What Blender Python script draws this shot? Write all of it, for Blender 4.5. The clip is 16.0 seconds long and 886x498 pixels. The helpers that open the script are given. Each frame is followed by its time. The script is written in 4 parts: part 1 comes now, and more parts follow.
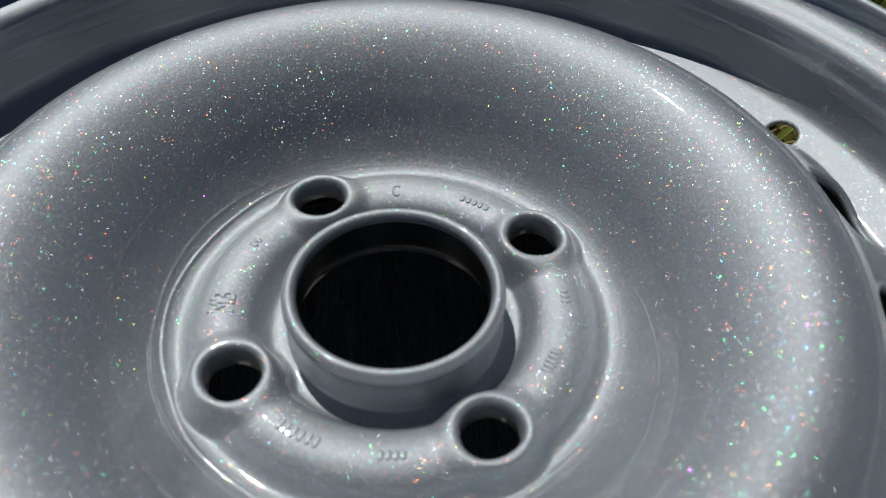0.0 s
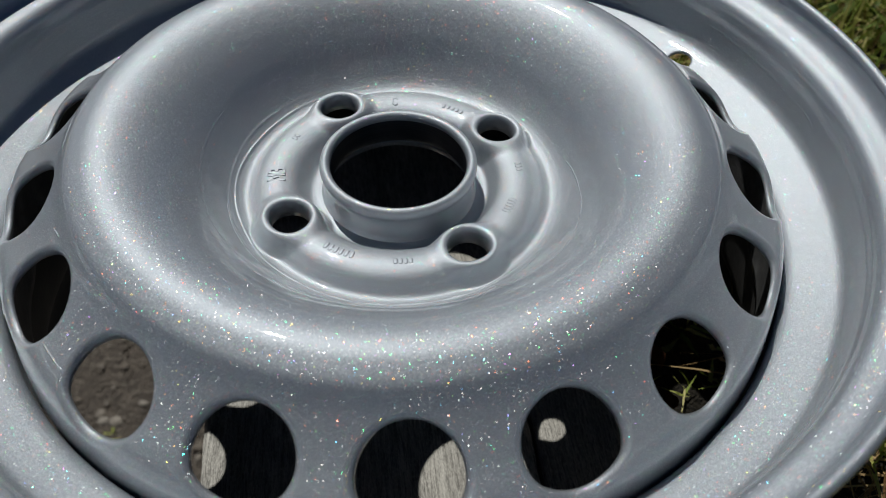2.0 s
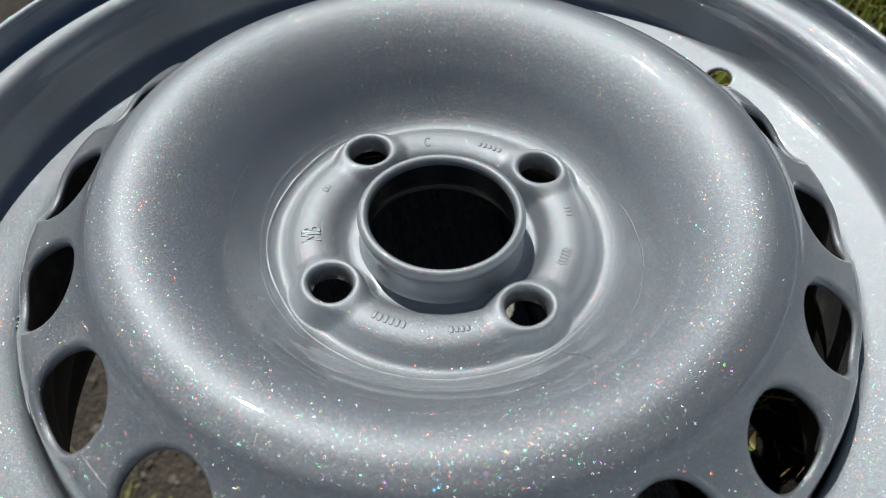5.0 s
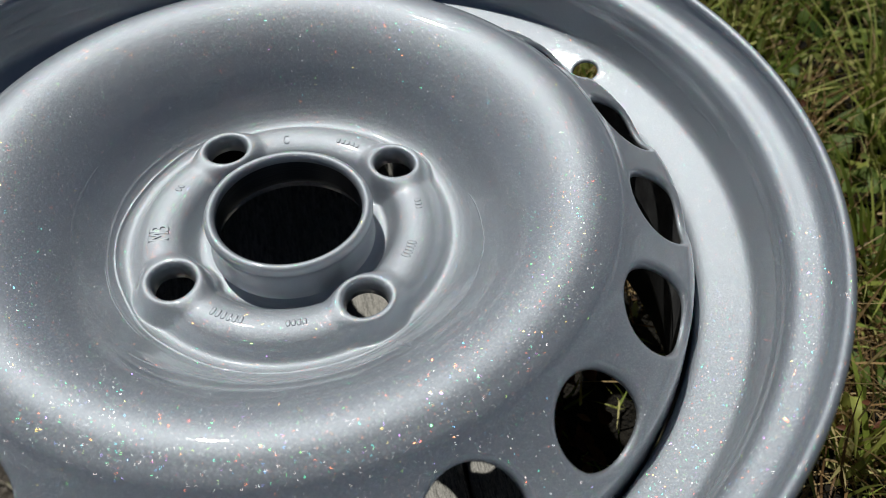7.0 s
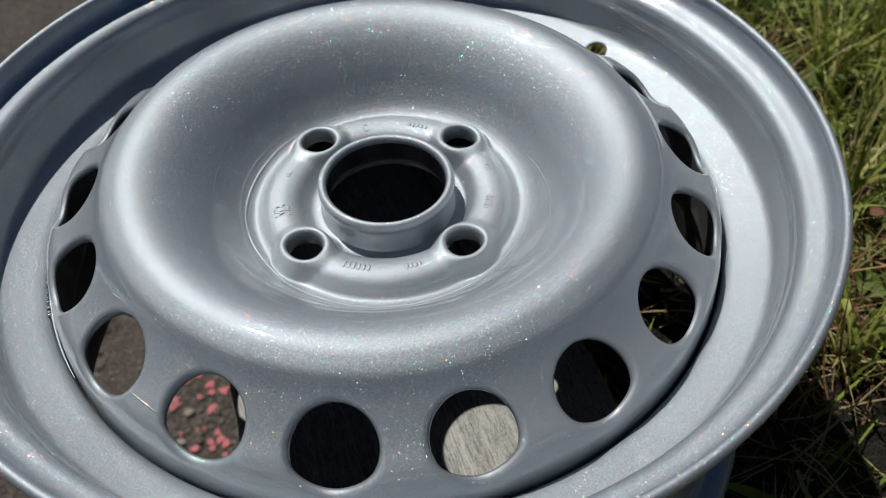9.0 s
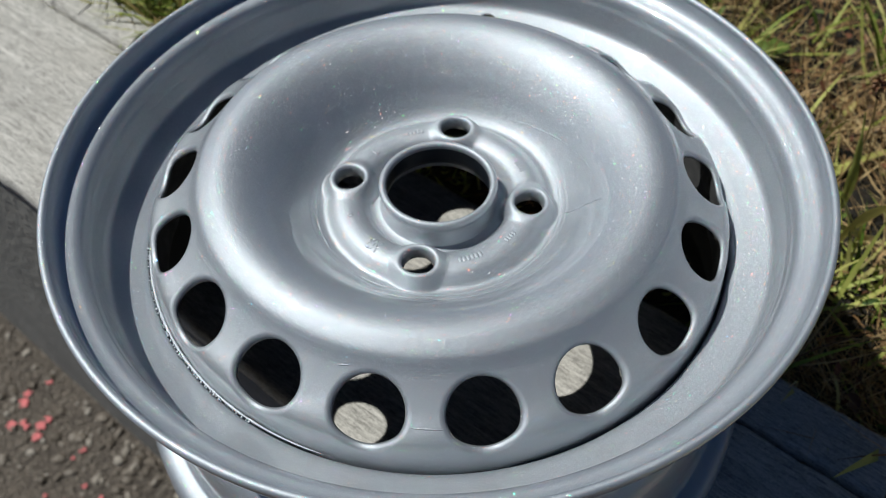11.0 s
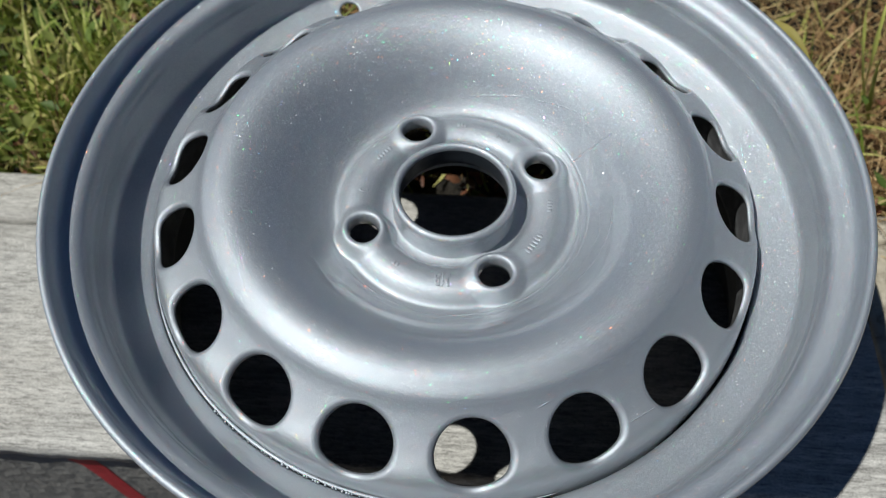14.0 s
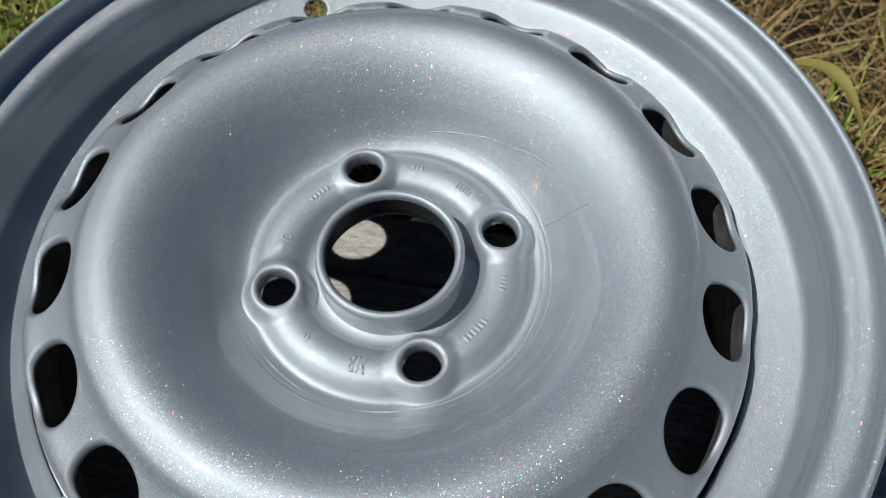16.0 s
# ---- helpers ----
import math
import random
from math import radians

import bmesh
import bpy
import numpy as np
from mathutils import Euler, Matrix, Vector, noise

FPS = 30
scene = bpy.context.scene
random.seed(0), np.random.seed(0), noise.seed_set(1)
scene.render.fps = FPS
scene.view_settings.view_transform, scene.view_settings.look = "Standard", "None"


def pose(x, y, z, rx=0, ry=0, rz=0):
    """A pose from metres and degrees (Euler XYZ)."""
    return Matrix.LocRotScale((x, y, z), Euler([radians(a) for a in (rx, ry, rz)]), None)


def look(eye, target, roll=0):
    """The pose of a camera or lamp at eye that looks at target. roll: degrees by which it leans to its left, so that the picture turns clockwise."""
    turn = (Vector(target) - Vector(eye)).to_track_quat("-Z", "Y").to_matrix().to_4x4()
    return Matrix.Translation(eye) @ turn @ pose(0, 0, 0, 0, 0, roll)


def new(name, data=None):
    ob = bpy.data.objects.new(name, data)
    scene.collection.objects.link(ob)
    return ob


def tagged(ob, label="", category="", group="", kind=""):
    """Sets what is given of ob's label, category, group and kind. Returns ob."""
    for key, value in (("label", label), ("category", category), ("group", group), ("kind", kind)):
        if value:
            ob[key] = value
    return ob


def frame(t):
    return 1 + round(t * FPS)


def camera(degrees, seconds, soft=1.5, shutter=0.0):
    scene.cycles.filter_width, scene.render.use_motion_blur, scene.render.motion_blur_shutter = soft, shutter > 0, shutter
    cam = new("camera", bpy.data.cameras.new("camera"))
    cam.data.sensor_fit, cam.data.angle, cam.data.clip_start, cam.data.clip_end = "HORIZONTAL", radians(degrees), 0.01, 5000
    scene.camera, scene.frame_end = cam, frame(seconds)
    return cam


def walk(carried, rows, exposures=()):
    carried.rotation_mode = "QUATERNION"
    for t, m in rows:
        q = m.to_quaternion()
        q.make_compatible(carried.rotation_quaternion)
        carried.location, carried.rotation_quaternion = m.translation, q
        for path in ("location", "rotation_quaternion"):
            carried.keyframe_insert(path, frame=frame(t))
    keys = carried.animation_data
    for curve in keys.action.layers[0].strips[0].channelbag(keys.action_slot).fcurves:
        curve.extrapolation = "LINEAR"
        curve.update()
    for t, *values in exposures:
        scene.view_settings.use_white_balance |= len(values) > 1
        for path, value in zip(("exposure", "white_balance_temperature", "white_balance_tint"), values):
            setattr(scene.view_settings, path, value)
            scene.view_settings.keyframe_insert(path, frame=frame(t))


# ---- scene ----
cam = camera(58.8, 16.0, soft=0.85)
PATH = [
    (0, (0.045, -0.139, 0.176), (-0.252, 1.196, -1.283), 1.2),
    (0.5, (0.066, -0.152, 0.177), (-0.23, 1.173, -1.292), 0.7),
    (1, (0.073, -0.173, 0.181), (-0.183, 1.144, -1.302), 1.9),
    (1.5, (0.072, -0.2, 0.201), (-0.161, 1.111, -1.291), 2.2),
    (2, (0.059, -0.236, 0.217), (-0.163, 1.095, -1.258), 2.0),
    (2.5, (0.042, -0.269, 0.242), (-0.167, 1.069, -1.23), 1.8),
    (3, (0.026, -0.281, 0.247), (-0.17, 1.059, -1.225), 1.6),
    (3.2, (0.023, -0.268, 0.239), (-0.17, 1.08, -1.226), 1.5),
    (5.3, (0.027, -0.203, 0.22), (-0.126, 1.088, -1.299), 0.9),
    (5.5, (0.033, -0.203, 0.219), (-0.121, 1.094, -1.295), 0.6),
    (6, (0.056, -0.202, 0.219), (-0.074, 1.09, -1.302), 0.9),
    (6.5, (0.072, -0.199, 0.221), (-0.041, 1.096, -1.299), 1.1),
    (7, (0.077, -0.202, 0.222), (-0.037, 1.104, -1.289), 0.9),
    (7.5, (0.071, -0.205, 0.226), (-0.028, 1.102, -1.285), 1.3),
    (8, (0.068, -0.212, 0.227), (-0.037, 1.105, -1.274), 0.7),
    (8.5, (0.05, -0.234, 0.236), (-0.032, 1.091, -1.26), -0.6),
    (9, (0.027, -0.27, 0.256), (0.02, 1.065, -1.233), -1.7),
    (9.2, (0.018, -0.286, 0.264), (0.06, 1.046, -1.227), -2.4),
    (11.3, (-0.164, -0.227, 0.312), (0.586, 0.766, -1.255), -2.3),
    (11.5, (-0.162, -0.208, 0.306), (0.628, 0.737, -1.269), -3.1),
    (12, (-0.167, -0.173, 0.307), (0.727, 0.616, -1.299), -2.5),
    (12.5, (-0.187, -0.136, 0.318), (0.768, 0.536, -1.306), -3.2),
    (13, (-0.203, -0.11, 0.322), (0.793, 0.436, -1.324), -2.6),
    (13.5, (-0.216, -0.098, 0.325), (0.793, 0.366, -1.339), -1.8),
    (14, (-0.228, -0.089, 0.327), (0.775, 0.332, -1.352), -1.0),
    (14.5, (-0.198, -0.105, 0.325), (0.785, 0.297, -1.37), 0.1),
    (15, (-0.18, -0.107, 0.322), (0.775, 0.302, -1.387), 0.7),
    (15.5, (-0.158, -0.099, 0.319), (0.727, 0.303, -1.429), 1.3),
    (16, (-0.135, -0.101, 0.295), (0.742, 0.387, -1.435), -0.3),
]
EXPOSURES = [(0.0, -0.98, 6500, 6), (1.0, -0.98, 6500, 6), (2.0, -0.76, 6500, 6), (3.2, -0.45, 6500, 6), (5.3, -0.75, 6500, 6), (8.0, -0.72, 6500, 6), (9.2, -0.47, 6430, 6), (11.3, -0.13, 6340, 5), (13.0, -0.12, 6340, 5), (15.0, -0.15, 6340, 5), (16.0, -0.26, 6340, 5)]
cam.data.dof.use_dof = True
cam.data.dof.focus_distance = 0.315
cam.data.dof.aperture_fstop = 13.0
walk(cam, [(t, look(eye, target, roll)) for t, eye, target, roll in PATH], EXPOSURES)

# ---- light: clear sky and one high sun ----
SUN = Vector((-0.354, 0.442, 1.0)).normalized()      # towards the sun
world = bpy.data.worlds.new("sky")
scene.world = world
world.use_nodes = True
wn = world.node_tree
wn.nodes.clear()
sky = wn.nodes.new("ShaderNodeTexSky")
sky.sky_type = "NISHITA"
sky.sun_disc = False
sky.dust_density = 0.0
sky.air_density = 0.42
sky.ozone_density = 6.0
sky.sun_elevation = math.asin(SUN.z)
sky.sun_rotation = math.atan2(SUN.x, SUN.y)
back = wn.nodes.new("ShaderNodeBackground")
back.inputs["Strength"].default_value = 0.05
wout = wn.nodes.new("ShaderNodeOutputWorld")
wn.links.new(sky.outputs["Color"], back.inputs["Color"])
wn.links.new(back.outputs["Background"], wout.inputs["Surface"])
lamp = bpy.data.lights.new("sun", "SUN")
lamp.energy = 5.0
lamp.angle = radians(0.53)
lamp.color = (1.0, 0.96, 0.90)
sun = new("sun", lamp)
sun.matrix_world = look(SUN * 5, (0, 0, 0))


# ---- materials ----
class Mat:
    """A node material with short calls."""

    def __init__(self, name):
        self.m = bpy.data.materials.new(name)
        self.m.use_nodes = True
        self.t = self.m.node_tree
        self.t.nodes.clear()
        self.out = self.t.nodes.new("ShaderNodeOutputMaterial")

    def n(self, kind, **kw):
        node = self.t.nodes.new("ShaderNode" + kind)
        for key, value in kw.items():
            if key == "op":
                node.operation = value
            elif key == "blend":
                node.blend_type = value
            elif key == "data":
                node.data_type = value
            elif key == "feature":
                node.feature = value
        return node

    def link(self, a, b):
        self.t.links.new(a, b)

    def put(self, socket, v):
        if isinstance(v, bpy.types.NodeSocket):
            self.link(v, socket)
        else:
            socket.default_value = v

    def math(self, op, a, b=0.0, c=0.0):
        node = self.n("Math", op=op)
        for i, v in enumerate((a, b, c)):
            self.put(node.inputs[i], v)
        return node.outputs[0]

    def vec(self, op, a, b=(0, 0, 0)):
        node = self.n("VectorMath", op=op)
        self.put(node.inputs[0], a)
        self.put(node.inputs[1], b)
        return node.outputs[0]

    def scale(self, a, k):
        node = self.n("VectorMath", op="SCALE")
        self.put(node.inputs[0], a)
        self.put(node.inputs["Scale"], k)
        return node.outputs[0]

    def coord(self, scale=(1, 1, 1)):
        tc = self.n("TexCoord")
        mp = self.n("Mapping")
        self.link(tc.outputs["Object"], mp.inputs["Vector"])
        mp.inputs["Scale"].default_value = scale
        return mp.outputs["Vector"]

    def noise(self, co, scale, detail=4.0, rough=0.55, dist=0.0):
        node = self.n("TexNoise")
        self.link(co, node.inputs["Vector"])
        node.inputs["Scale"].default_value = scale
        node.inputs["Detail"].default_value = detail
        node.inputs["Roughness"].default_value = rough
        node.inputs["Distortion"].default_value = dist
        return node.outputs["Fac"]

    def voronoi(self, co, scale, feature="F1"):
        node = self.n("TexVoronoi", feature=feature)
        self.link(co, node.inputs["Vector"])
        node.inputs["Scale"].default_value = scale
        return node

    def ramp(self, fac, stops):
        node = self.n("ValToRGB")
        self.put(node.inputs["Fac"], fac)
        e = node.color_ramp.elements
        while len(e) < len(stops):
            e.new(0.5)
        for el, (pos, col) in zip(e, stops):
            el.position = pos
            el.color = (*col, 1)
        return node.outputs["Color"]

    def mix(self, fac, a, b, blend="MIX"):
        node = self.n("MixRGB", blend=blend)
        self.put(node.inputs[0], fac)
        for i, v in ((1, a), (2, b)):
            self.put(node.inputs[i], (*v, 1) if isinstance(v, tuple) else v)
        return node.outputs[0]

    def bump(self, height, strength, distance, normal=None):
        node = self.n("Bump")
        self.link(height, node.inputs["Height"])
        node.inputs["Strength"].default_value = strength
        node.inputs["Distance"].default_value = distance
        if normal is not None:
            self.link(normal, node.inputs["Normal"])
        return node.outputs["Normal"]

    def principled(self, base, rough, metal=0.0, normal=None, **kw):
        node = self.n("BsdfPrincipled")
        self.put(node.inputs["Base Color"], (*base, 1) if isinstance(base, tuple) else base)
        self.put(node.inputs["Roughness"], rough)
        self.put(node.inputs["Metallic"], metal)
        if normal is not None:
            self.link(normal, node.inputs["Normal"])
        for key, value in kw.items():
            self.put(node.inputs[key.replace("_", " ")], value)
        return node

    def done(self, shader):
        self.link(shader, self.out.inputs["Surface"])
        return self.m


def silver_paint():
    """Metal-flake silver lacquer: blue-grey metallic base, holographic flakes, glossy clear coat."""
    m = Mat("silver_flake_paint")
    co = m.coord()
    geo = m.n("NewGeometry")
    cloud = m.noise(co, 22, 4)
    base = m.ramp(cloud, [(0.3, (0.356, 0.388, 0.438)), (0.7, (0.386, 0.419, 0.468))])
    # pale dots in the base colour stand in for the sparkle of flakes
    glint_dot = m.voronoi(co, 2300)
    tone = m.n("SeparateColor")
    m.link(glint_dot.outputs["Color"], tone.inputs[0])
    shown = m.math("MULTIPLY", m.math("GREATER_THAN", tone.outputs[1], 0.95), m.math("LESS_THAN", glint_dot.outputs["Distance"], 0.40))
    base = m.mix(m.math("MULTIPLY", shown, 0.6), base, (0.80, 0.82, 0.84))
    # fine flake: small tilts that make the broad highlight grainy
    fine = m.voronoi(co, 4200)
    tilt = m.scale(m.vec("SUBTRACT", fine.outputs["Color"], (0.5, 0.5, 0.5)), 0.17)
    peel = m.bump(m.noise(co, 420, 2), 0.06, 0.0005)
    wavy = m.bump(m.noise(co, 260, 3), 0.10, 0.0006)
    n_fine = m.vec("NORMALIZE", m.vec("ADD", wavy, tilt))
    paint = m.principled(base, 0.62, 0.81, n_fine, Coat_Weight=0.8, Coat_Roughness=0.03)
    m.link(peel, paint.inputs["Coat Normal"])
    # coarse flakes: single small mirrors; the silver ones lean freely, the tinted ones by a steady angle
    total = paint.outputs[0]
    for size, reach, lean_by, even, gain, tint, rough in ((3400, 0.32, 1.50, 0.0, 0.27, 0.12, 0.28), (2800, 0.265, 1.15, 1.0, 0.46, 0.93, 0.26), (2000, 0.20, 0.65, 1.0, 0.90, 0.97, 0.22)):
        cell = m.voronoi(co, size)
        sep = m.n("SeparateColor")
        m.link(cell.outputs["Color"], sep.inputs[0])
        mask = m.math("LESS_THAN", cell.outputs["Distance"], reach)
        hue = m.ramp(m.math("FRACT", m.math("MULTIPLY", sep.outputs[0], 37.0)), [(0.0, (1.0, 0.05, 0.02)), (0.30, (1.0, 0.22, 0.05)), (0.42, (0.75, 0.70, 0.10)), (0.52, (0.05, 1.0, 0.12)), (0.74, (0.03, 0.85, 0.55)), (0.88, (0.08, 0.35, 1.0)), (1.0, (0.75, 0.10, 0.85))])
        tone = m.mix(tint, (0.86, 0.88, 0.94), hue)
        tone = m.mix(m.math("MULTIPLY", mask, gain), (0.0, 0.0, 0.0), tone)
        lean = m.vec("SUBTRACT", m.vec("FRACTION", m.scale(cell.outputs["Color"], 13.7)), (0.5, 0.5, 0.5))
        if even:
            lean = m.scale(m.vec("NORMALIZE", lean), m.math("ADD", 0.3, m.math("MULTIPLY", sep.outputs[1], 0.7)))
        n_flake = m.vec("NORMALIZE", m.vec("ADD", geo.outputs["Normal"], m.scale(lean, lean_by)))
        flake = m.n("BsdfAnisotropic")
        m.link(tone, flake.inputs["Color"])
        flake.inputs["Roughness"].default_value = rough
        m.link(n_flake, flake.inputs["Normal"])
        add = m.n("AddShader")
        m.link(total, add.inputs[0])
        m.link(flake.outputs[0], add.inputs[1])
        total = add.outputs[0]
    return m.done(total)


def shaded_primer():
    """The wheel's dark back, its colour deepened to hold the shade inside."""
    m = Mat("shaded_primer")
    co = m.coord()
    col = m.ramp(m.noise(co, 40, 5), [(0.35, (0.012, 0.0125, 0.014)), (0.60, (0.026, 0.026, 0.027)), (0.80, (0.060, 0.058, 0.056))])
    return m.done(m.principled(col, 0.6, 0.0, m.bump(m.noise(co, 300, 3), 0.3, 0.0006)).outputs[0])


def overspray():
    """The back of the disc: dark primer under drifts of grey overspray."""
    m = Mat("grey_overspray")
    co = m.coord()
    col = m.ramp(m.noise(co, 55, 6, 0.65), [(0.30, (0.030, 0.031, 0.034)), (0.52, (0.075, 0.076, 0.080)), (0.75, (0.18, 0.18, 0.19))])
    return m.done(m.principled(col, 0.6, 0.1, m.bump(m.noise(co, 300, 3), 0.3, 0.0006)).outputs[0])


def shaded_bore():
    """Turned steel, with the bore's shade and blue sky reflection put into the colour."""
    m = Mat("shaded_bore")
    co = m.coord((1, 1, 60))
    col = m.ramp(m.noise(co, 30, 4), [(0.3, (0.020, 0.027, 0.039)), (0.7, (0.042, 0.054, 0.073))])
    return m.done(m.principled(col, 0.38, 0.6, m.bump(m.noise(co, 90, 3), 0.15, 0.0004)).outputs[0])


def concrete():
    m = Mat("grey_concrete")
    co = m.coord()
    a, b = m.noise(co, 5, 6, 0.6), m.noise(co, 160, 4, 0.6)
    pit = m.voronoi(co, 90).outputs["Distance"]
    col = m.ramp(a, [(0.3, (0.17, 0.165, 0.155)), (0.7, (0.27, 0.262, 0.245))])
    col = m.mix(m.math("MULTIPLY", b, 0.5), col, (0.12, 0.115, 0.105))
    h = m.math("ADD", m.math("MULTIPLY", b, 0.8), m.math("MULTIPLY", pit, 0.5))
    return m.done(m.principled(col, 0.9, 0.0, m.bump(h, 0.8, 0.003)).outputs[0])


def weathered_wood(name, light, dark, brown):
    m = Mat(name)
    co = m.coord((1.2, 22, 22))
    fibre = m.noise(co, 9, 8, 0.65, 0.4)
    fine = m.noise(m.coord((26, 240, 240)), 4, 5, 0.7)
    blot = m.noise(m.coord(), 7, 5, 0.6)
    rough_grain = m.noise(m.coord((130, 300, 300)), 5, 3, 0.65)
    col = m.ramp(fibre, [(0.28, dark), (0.5, tuple((a + b) / 2 for a, b in zip(dark, light))), (0.72, light)])
    col = m.mix(m.math("MULTIPLY", m.math("SUBTRACT", blot, 0.42), 2.2), col, brown)
    col = m.mix(m.math("MULTIPLY", m.math("SUBTRACT", 0.56, fine), 4.0), col, tuple(c * 0.45 for c in dark))
    col = m.mix(m.math("MULTIPLY", m.math("SUBTRACT", rough_grain, 0.52), 2.6), col, tuple(min(1, c * 1.25) for c in light))
    col = m.mix(m.math("MULTIPLY", m.math("SUBTRACT", 0.47, rough_grain), 3.0), col, tuple(c * 0.5 for c in dark))
    crack = m.ramp(m.noise(m.coord((0.8, 34, 34)), 3, 3, 0.5), [(0.18, (0, 0, 0)), (0.215, (1, 1, 1))])
    col = m.mix(crack, (0.03, 0.027, 0.023), col)
    h = m.math("ADD", m.math("MULTIPLY", fibre, 0.6), m.math("ADD", m.math("MULTIPLY", fine, 0.5), m.math("ADD", m.math("MULTIPLY", rough_grain, 0.5), m.math("MULTIPLY", crack, 0.8))))
    nb = m.bump(h, 0.8, 0.0018)
    return m.done(m.principled(col, 0.82, 0.0, nb, Specular_IOR_Level=0.25).outputs[0])


def gritty_board():
    """Brown, rain-roughened board with grit pressed into its face."""
    m = Mat("gritty_brown_board")
    co = m.coord()
    grain = m.noise(m.coord((2, 9, 9)), 14, 7, 0.7, 0.5)
    mid = m.noise(co, 120, 5, 0.7)
    blot = m.noise(co, 16, 5, 0.65)
    grit = m.voronoi(co, 420)
    col = m.ramp(blot, [(0.32, (0.27, 0.235, 0.18)), (0.52, (0.40, 0.36, 0.285)), (0.70, (0.50, 0.46, 0.38))])
    col = m.mix(m.math("MULTIPLY", m.math("SUBTRACT", grain, 0.48), 2.5), col, (0.56, 0.51, 0.42))
    col = m.mix(m.math("MULTIPLY", m.math("SUBTRACT", 0.50, mid), 4.0), col, (0.10, 0.082, 0.055))
    sep = m.n("SeparateColor")
    m.link(grit.outputs["Color"], sep.inputs[0])
    pale = m.math("MULTIPLY", m.math("GREATER_THAN", sep.outputs[0], 0.90), m.math("LESS_THAN", grit.outputs["Distance"], 0.45))
    col = m.mix(m.math("MULTIPLY", pale, 0.25), col, (0.60, 0.56, 0.49))
    h = m.math("ADD", m.math("MULTIPLY", mid, 1.0), m.math("MULTIPLY", grain, 0.8))
    return m.done(m.principled(col, 0.9, 0.0, m.bump(h, 0.8, 0.002), Specular_IOR_Level=0.2).outputs[0])


def asphalt():
    m = Mat("old_asphalt")
    co = m.coord()
    stone = m.voronoi(co, 110)
    small = m.voronoi(co, 320)
    patch = m.noise(co, 5, 6, 0.65)
    mid = m.noise(co, 38, 5, 0.7)
    col = m.ramp(patch, [(0.3, (0.075, 0.062, 0.052)), (0.7, (0.150, 0.125, 0.104))])
    col = m.mix(m.math("MULTIPLY", m.math("SUBTRACT", mid, 0.40), 2.4), col, (0.24, 0.20, 0.165))
    sep = m.n("SeparateColor")
    m.link(stone.outputs["Color"], sep.inputs[0])
    lit = m.math("MULTIPLY", m.math("GREATER_THAN", sep.outputs[0], 0.72), m.math("LESS_THAN", stone.outputs["Distance"], 0.42))
    col = m.mix(m.math("MULTIPLY", lit, 0.75), col, (0.27, 0.24, 0.20))
    col = m.mix(m.math("MULTIPLY", m.math("GREATER_THAN", small.outputs["Distance"], 0.45), 0.5), col, (0.025, 0.021, 0.018))
    h = m.math("ADD", m.math("MULTIPLY", stone.outputs["Distance"], -1.0), m.math("MULTIPLY", small.outputs["Distance"], -0.6))
    return m.done(m.principled(col, 0.85, 0.0, m.bump(h, 1.0, 0.008)).outputs[0])


def soil():
    m = Mat("shaded_soil")
    co = m.coord()
    a = m.noise(co, 6, 6, 0.65)
    b = m.noise(co, 130, 4, 0.6)
    # near-black: the shade under wheel and grass is put into the soil colour
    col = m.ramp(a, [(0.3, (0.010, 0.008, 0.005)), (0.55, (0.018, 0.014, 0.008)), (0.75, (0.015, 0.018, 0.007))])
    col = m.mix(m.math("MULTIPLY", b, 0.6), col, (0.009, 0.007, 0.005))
    return m.done(m.principled(col, 0.95, 0.0, m.bump(b, 1.0, 0.02)).outputs[0])


def blade(name, stops, translucent):
    """Leaf stuff, varied blade by blade."""
    m = Mat(name)
    geo = m.n("NewGeometry")
    col = m.ramp(geo.outputs["Random Per Island"], stops)
    vein = m.noise(m.coord(), 60, 3)
    col = m.mix(m.math("MULTIPLY", vein, 0.45), col, tuple(c * 0.45 for c in stops[0][1]))
    p = m.principled(col, 0.52, 0.0, Specular_IOR_Level=0.25)
    tr = m.n("BsdfTranslucent")
    m.link(col, tr.inputs["Color"])
    mix = m.n("MixShader")
    mix.inputs[0].default_value = translucent
    m.link(p.outputs[0], mix.inputs[1])
    m.link(tr.outputs[0], mix.inputs[2])
    return m.done(mix.outputs[0])


def red_paint(name, low, high):
    m = Mat(name)
    co = m.coord()
    col = m.ramp(m.noise(co, 160, 4), [(0.35, low), (0.65, high)])
    return m.done(m.principled(col, 0.55, 0.0, m.bump(m.noise(co, 300, 3), 0.5, 0.001)).outputs[0])


M_SILVER = silver_paint()
M_SHADED_PRIMER = shaded_primer()
M_BACK = overspray()
M_CONCRETE = concrete()
M_BORE = shaded_bore()
M_WOOD = weathered_wood("grey_weathered_wood", (0.70, 0.685, 0.655), (0.30, 0.291, 0.275), (0.50, 0.472, 0.43))
M_WOOD_BROWN = gritty_board()
M_ASPHALT = asphalt()
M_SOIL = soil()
M_RED = red_paint("red_spray_paint", (0.32, 0.035, 0.042), (0.52, 0.085, 0.092))
M_DEEP_RED = red_paint("brushed_red_paint", (0.34, 0.012, 0.022), (0.46, 0.028, 0.040))
M_PINK = red_paint("bright_red_paint", (0.62, 0.040, 0.055), (0.80, 0.085, 0.105))
M_GRASS = blade("green_grass", [(0.0, (0.10, 0.17, 0.022)), (0.35, (0.34, 0.42, 0.08)), (0.72, (0.60, 0.60, 0.18)), (1.0, (0.70, 0.62, 0.28))], 0.24)
